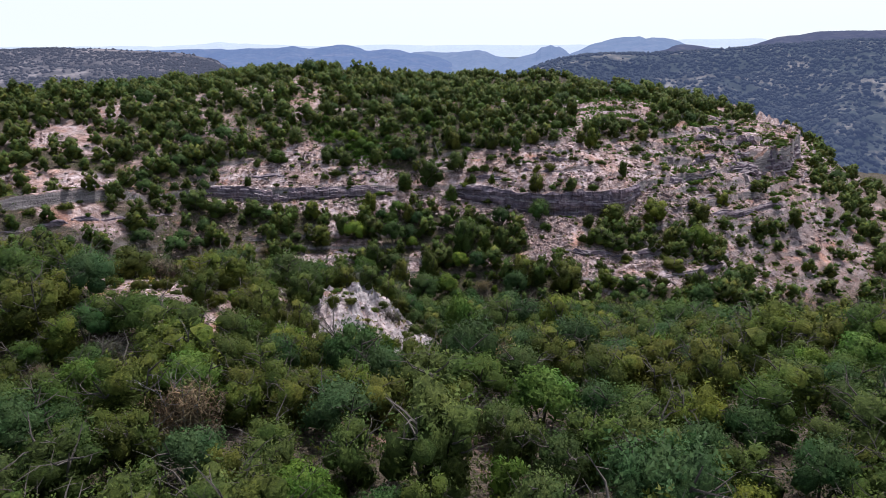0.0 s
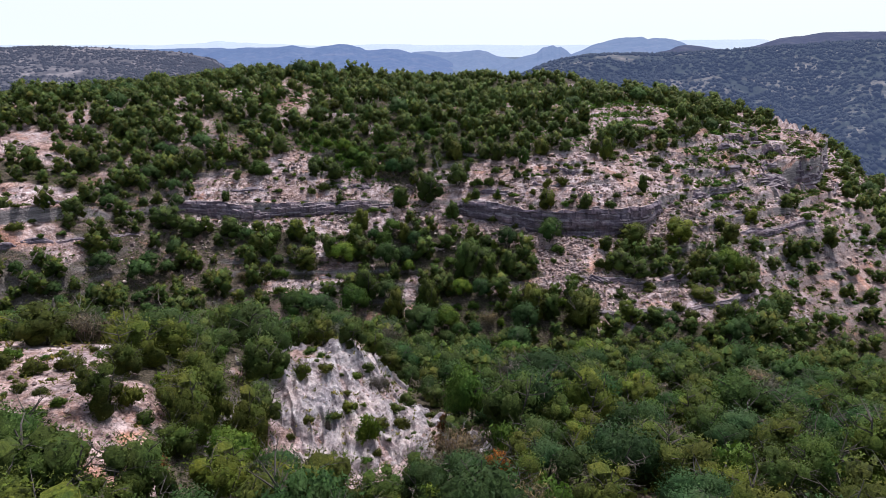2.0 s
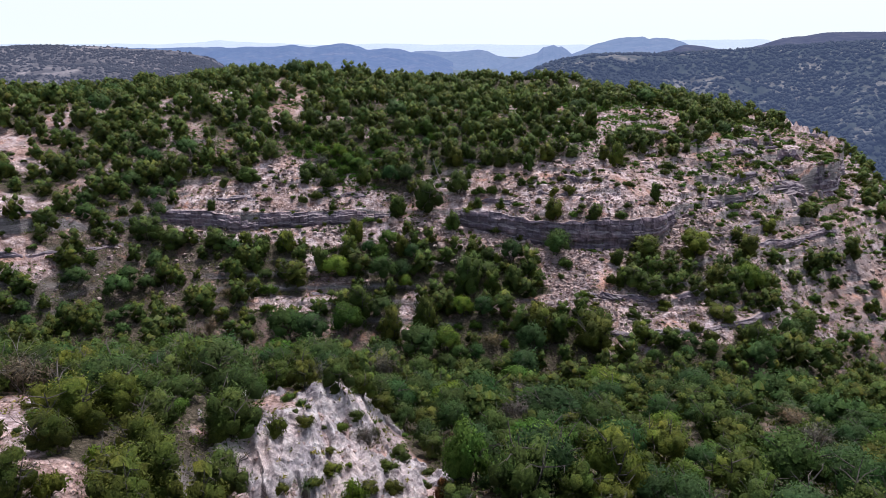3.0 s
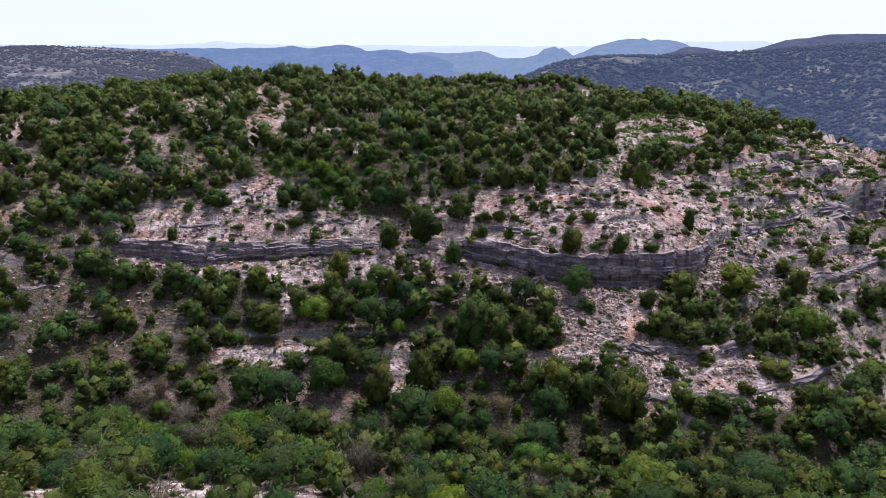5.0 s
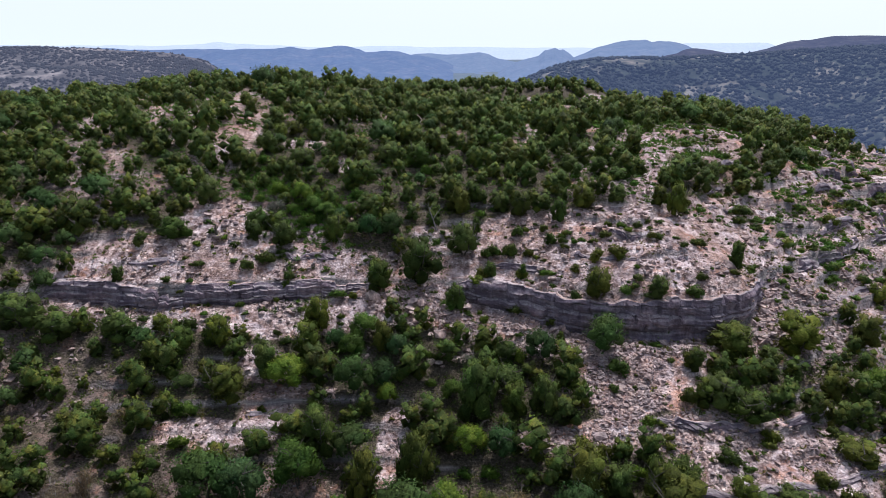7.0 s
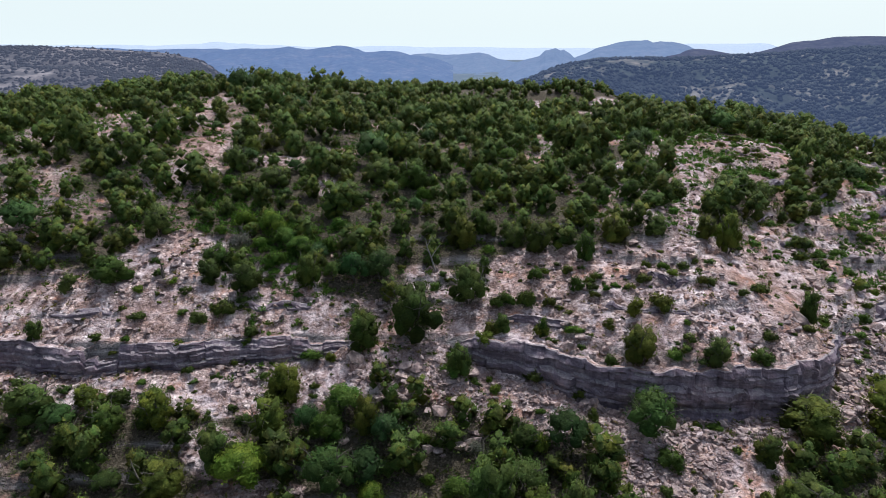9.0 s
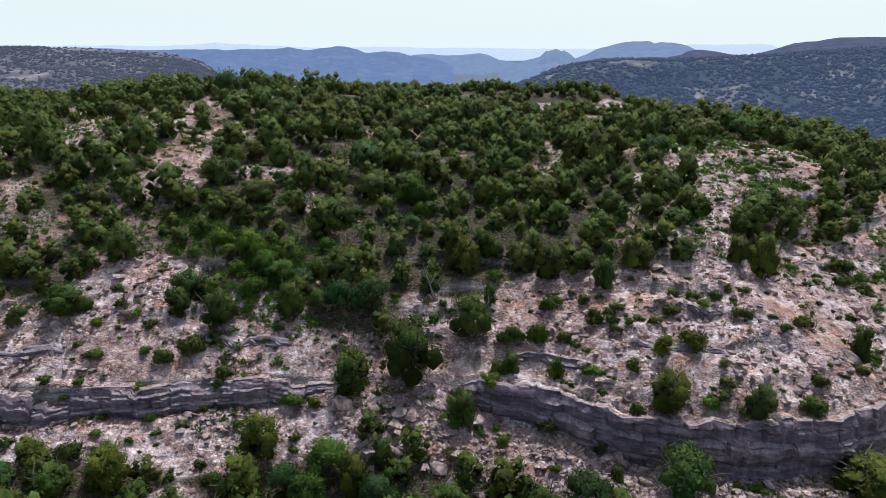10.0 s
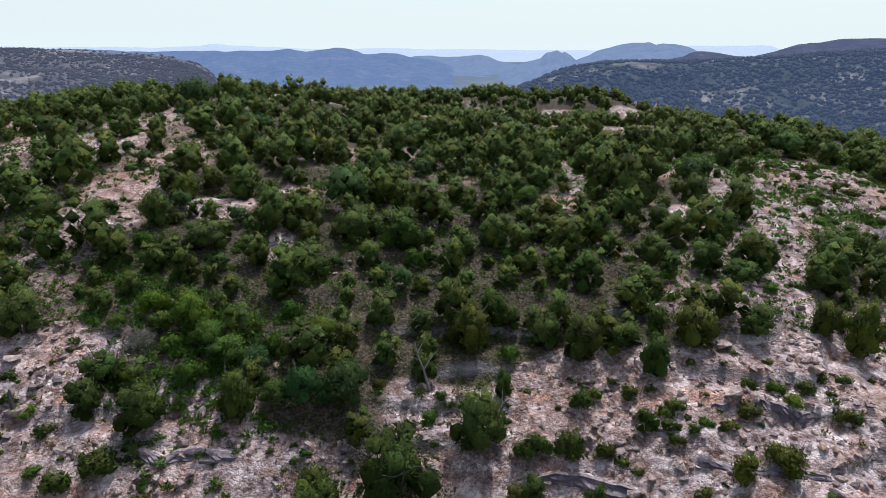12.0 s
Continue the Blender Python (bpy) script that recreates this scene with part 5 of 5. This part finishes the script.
def rubble(name, label, places, r, least, most, power=3.0):
    z = surface(places[:, 0], places[:, 1])
    pieces = []
    for (x, y), h in zip(places, z):
        v, f = CHUNKS[r.integers(len(CHUNKS))]
        size = least + (most - least) * r.random() ** power
        turn = np.array(Euler((r.normal() * 0.25, r.normal() * 0.25, r.uniform(0, 6.28))).to_matrix())
        pieces.append((v @ turn.T * size + (x, y, h + 0.10 * size), f))
    v, f = joined(pieces)
    tagged(new(name, mesh_from(name, v, f, STONE)), label, "stones", kind="stuff")


def stony(x, y):
    s, _ = uphill(x, y)
    return (1 - woods(x, y)) * (0.38 + 0.62 * smooth(-9, -5, s) * smooth(0.5, -0.5, s)) * smooth(-0.45, 0.25, fbm(x, y, 5, 3, 91))


spots, r = scatter(62000, -50, 60, 92, 140, 601, stony)
rubble("limestone_rubble", "broken pale limestone rubble on the slope", spots, r, 0.13, 0.95)
spots, r = scatter(30000, -12, 46, 92, 112, 631, lambda x, y: (1 - woods(x, y)) * smooth(-18, -12, uphill(x, y)[0]) * smooth(-0.2, -1.5, uphill(x, y)[0]) * smooth(-0.35, 0.2, fbm(x, y, 3.5, 3, 99)))
rubble("scree", "reddish-grey broken stones below the cliff", spots, r, 0.16, 0.75, 2.4)
spots, r = scatter(6500, -32, 26, 28, 70, 603, lambda x, y: 1 - woods(x, y))
rubble("spur_rubble", "loose pinkish stones on the bare spur", spots, r, 0.08, 0.45)
spots, r = scatter(15000, 38, 112, 98, 182, 607, lambda x, y: (1 - woods(x, y)) * smooth(-0.2, 0.3, fbm(x, y, 8, 3, 95)))
rubble("flank_rubble", "grey limestone blocks on the rocky flank", spots, r, 0.3, 1.5)
spots, r = scatter(12000, -95, -46, 72, 135, 609, lambda x, y: (1 - woods(x, y)) * smooth(-0.2, 0.3, fbm(x, y, 8, 3, 97)))
rubble("bench_rubble", "pale limestone blocks on the open bench", spots, r, 0.3, 1.3)
CHUNK_MESHES = [mesh_from("boulder", v, f, STONE) for v, f in CHUNKS]


def boulder(x, y, size, k):
    r = random.Random(k)
    ob = new("boulder", CHUNK_MESHES[k % len(CHUNK_MESHES)])
    ob.location = (x, y, z_at(x, y) + 0.12 * size)
    ob.rotation_euler = (r.uniform(-0.3, 0.3), r.uniform(-0.3, 0.3), r.uniform(0, 6.28))
    ob.scale = (size, size, size)
    tagged(ob, "angular pale limestone boulder lying on the slope", "boulder", "fallen boulders")


# small bushes dotted over the open ground
def dot_bushes(count, x0, x1, y0, y1, seed, least, most, green):
    spots, r = scatter(count, x0, x1, y0, y1, seed, lambda x, y: 1 - 0.8 * woods(x, y))
    for x, y in spots:
        size = least + (most - least) * float(r.random()) ** 2
        key = "b" if r.random() < green else "s"
        if KINDS[key]["count"] < 280 and sown.free(x, y, size / 2, 0.9):
            sown.take(x, y, size / 2)
            grow(key, round(float(x), 2), round(float(y), 2), size, size * float(r.uniform(0.55, 0.9)))


dot_bushes(90, -30, -5, 60, 70, 629, 0.6, 1.9, 0.4)
dot_bushes(210, -13, 4, 44, 61, 617, 0.4, 1.9, 0.35)
dot_bushes(240, -32, -11, 31, 52, 619, 0.4, 1.9, 0.25)
dot_bushes(420, -50, 48, 96, 150, 611, 0.5, 1.7, 0.3)
dot_bushes(150, 40, 105, 100, 165, 613, 1.0, 2.6, 0.4)
dot_bushes(150, -95, -48, 75, 125, 615, 1.2, 3.0, 0.25)

# scrub too small and too many to count
spots, r = scatter(2000, 38, 112, 92, 190, 623, lambda x, y: smooth(-0.35, 0.25, fbm(x, y, 7, 3, 131)) * (1 - 0.6 * woods(x, y)))
wood_stuff("flank_scrub", "low green scrub over the rocky flank", "shrub", WOODS, 2.0, 1.6, [(x, y, 0.7 + 1.9 * r.random() ** 2) for x, y in spots[::2]], 64, 0.42, 351)
wood_stuff("flank_shrubs", "fresh green shrubs over the rocky flank", "shrub", BRIGHT, 2.0, 1.4, [(x, y, 0.6 + 1.6 * r.random() ** 2) for x, y in spots[1::2]], 64, 0.38, 361)
spots, r = scatter(900, -75, 42, 90, 128, 625, lambda x, y: smooth(-0.4, 0.2, fbm(x, y, 5, 3, 133)) * (1 - 0.8 * woods(x, y)))
wood_stuff("bench_scrub", "small olive bushes dotted over the stony bench", "shrub", WOODS, 2.0, 1.5, [(x, y, 0.45 + 1.1 * r.random() ** 2) for x, y in spots], 110, 0.30, 371)
spots, r = scatter(700, -45, 70, 126, 185, 627, lambda x, y: 1 - 0.8 * woods(x, y))
wood_stuff("clearing_scrub", "small green shrubs in the hilltop clearings", "shrub", BRIGHT, 2.0, 1.4, [(x, y, 0.5 + 1.1 * r.random() ** 2) for x, y in spots], 90, 0.34, 381)

spots, r = scatter(900, -44, 45, 96, 126, 605, stony)
for k, (x, y) in enumerate(spots[:170]):
    boulder(float(x), float(y), 0.7 + 1.1 * r.random() ** 2, k)
boulder(-12.2, 65.2, 1.7, 301)
boulder(-10.6, 64.4, 1.4, 302)
spots, r = scatter(60, -8, 3, 105.5, 114, 621, lambda x, y: 1 + 0 * x)
for k, (x, y) in enumerate(spots):
    boulder(float(x), float(y), 0.6 + 1.3 * r.random() ** 2, k + 200)


# ---------------------------------------------------------------- the white fluted outcrop on the spur
def outcrop():
    xs, ys = np.arange(-14, 3.6, 0.1), np.arange(42.5, 61.5, 0.1)
    X, Y = np.meshgrid(xs, ys)
    lift = outcrop_lift(X, Y)
    me = mesh_from("white_outcrop", np.stack([X, Y, land(X, Y) + lift], -1).reshape(-1, 3), grid_faces(len(xs), len(ys)), CHALK)
    tagged(new("white_outcrop", me), "white fluted limestone outcrop on the spur", "outcrop", kind="structure")


outcrop()


# ---------------------------------------------------------------- scrub clumps on the far slopes
def far_scrub(name, label, surface, count, least, most, seed, bare, mat):
    r = np.random.default_rng(seed)
    nv, nu, _ = surface.shape
    first = int(nv * 0.22)
    i, j = r.uniform(first, nv - 1.01, count), r.uniform(0, nu - 1.01, count)
    a, b = i.astype(int), j.astype(int)
    u, v = (i - a)[:, None], (j - b)[:, None]
    at = (surface[a, b] * (1 - u) + surface[a + 1, b] * u) * (1 - v) + (surface[a, b + 1] * (1 - u) + surface[a + 1, b + 1] * u) * v
    keep = fbm(0.5 * at[:, 0], at[:, 1], 60, 4, seed) > bare + 0.2 * r.normal(size=count)
    at = at[keep]
    pieces = []
    for p in at:
        size = r.uniform(least, most)
        a = r.uniform(0, 6.28)
        q = OCT_V * (1 + 0.7 * (r.random((len(OCT_V), 1)) - 0.5)) * (size * r.uniform(0.7, 1.3), size, size * 0.75)
        lump = np.stack([q[:, 0] * math.cos(a) - q[:, 1] * math.sin(a), q[:, 0] * math.sin(a) + q[:, 1] * math.cos(a), q[:, 2]], 1)
        pieces.append((lump + p + (0, 0, size * 0.2), OCT_F))
    v, f = joined(pieces)
    tagged(new(name, mesh_from(name, v, f, mat, True)), label, "woods", kind="stuff")


# these clumps carry the distance haze as a glow in their material
far_scrub("flank_woods", "blue-green woods on the slope across the valley", RIGHT, 20000, 1.2, 3.2, 401, -0.24, FAR_LEAF_HAZED)
far_scrub("mesa_scrub", "dark scrub on the distant mesa", LEFT, 15000, 1.2, 3.2, 403, -0.12, MESA_LEAF_HAZED)
far_scrub("rise_scrub", "dark scrub on the distant rise", SPUR, 9000, 1.0, 2.6, 405, -0.12, MESA_LEAF_HAZED)


# ---------------------------------------------------------------- single small things
def stick(name, label, pieces, x, y, mat, category):
    v, f = joined(pieces)
    ob = new(name, mesh_from(name, v, f, mat))
    ob.location = (x, y, z_at(x, y) - 0.1)
    return tagged(ob, label, category)


# bleached dead snag among the oaks on the hill
stick("dead_branch", "bleached white dead branch leaning out of the brush",
      [tube([(0.5, -0.4, 0.1), (0.1, 0, 1.4), (-0.35, 0.2, 2.5), (-0.5, 0.3, 3.4)], [0.10, 0.085, 0.06, 0.02]),
       tube([(0.1, 0, 1.4), (0.6, 0.2, 2.2), (1.1, 0.1, 2.9)], [0.06, 0.045, 0.015], 4),
       tube([(-0.35, 0.2, 2.5), (0.0, 0.5, 3.1), (0.3, 0.4, 3.6)], [0.05, 0.03, 0.012], 4),
       tube([(-0.2, 0.1, 2.1), (-0.9, -0.1, 2.5), (-1.2, -0.3, 2.4)], [0.04, 0.03, 0.012], 4)], -1.2, 122.4, DEAD, "dead wood")
# charred stump on the open bench
stick("tree_stump", "dark weathered tree stump standing on the bench",
      [tube([(0, 0, 0), (0.05, 0, 0.7), (-0.05, 0, 1.4), (0.02, 0, 1.9)], [0.22, 0.17, 0.14, 0.05]),
       tube([(0.0, 0, 1.1), (0.25, 0.1, 1.6)], [0.07, 0.03], 4)], -26.6, 119.2, BARK, "stump")


def yucca(x, y, size):
    r = np.random.default_rng(77)
    n = 70
    way = unit(np.stack([r.normal(size=n), r.normal(size=n), np.abs(r.normal(size=n)) * 0.7 + 0.05], 1))
    side = unit(np.cross(way, (0.1, 0.2, 1.0))) * 0.025
    foot = np.array((0, 0, 0.45 * size))
    tri = np.stack([foot - side, foot + side, foot + way * size * 0.75], 1).reshape(-1, 3)
    ob = new("yucca")
    ob.location = (x, y, z_at(x, y))
    tagged(ob, "spiky yucca with dead skirt on the white outcrop", "yucca")
    part("leaf_rosette", mesh_from("leaf_rosette", tri, np.arange(n * 3).reshape(-1, 3), OAK), ob)
    v, f = tube([(0, 0, -0.2), (0, 0, 0.2 * size), (0, 0, 0.5 * size)], [0.16 * size, 0.17 * size, 0.10 * size], 7)
    part("trunk", mesh_from("trunk", v, f, BARK), ob)


yucca(-7.4, 47.6, 1.3)
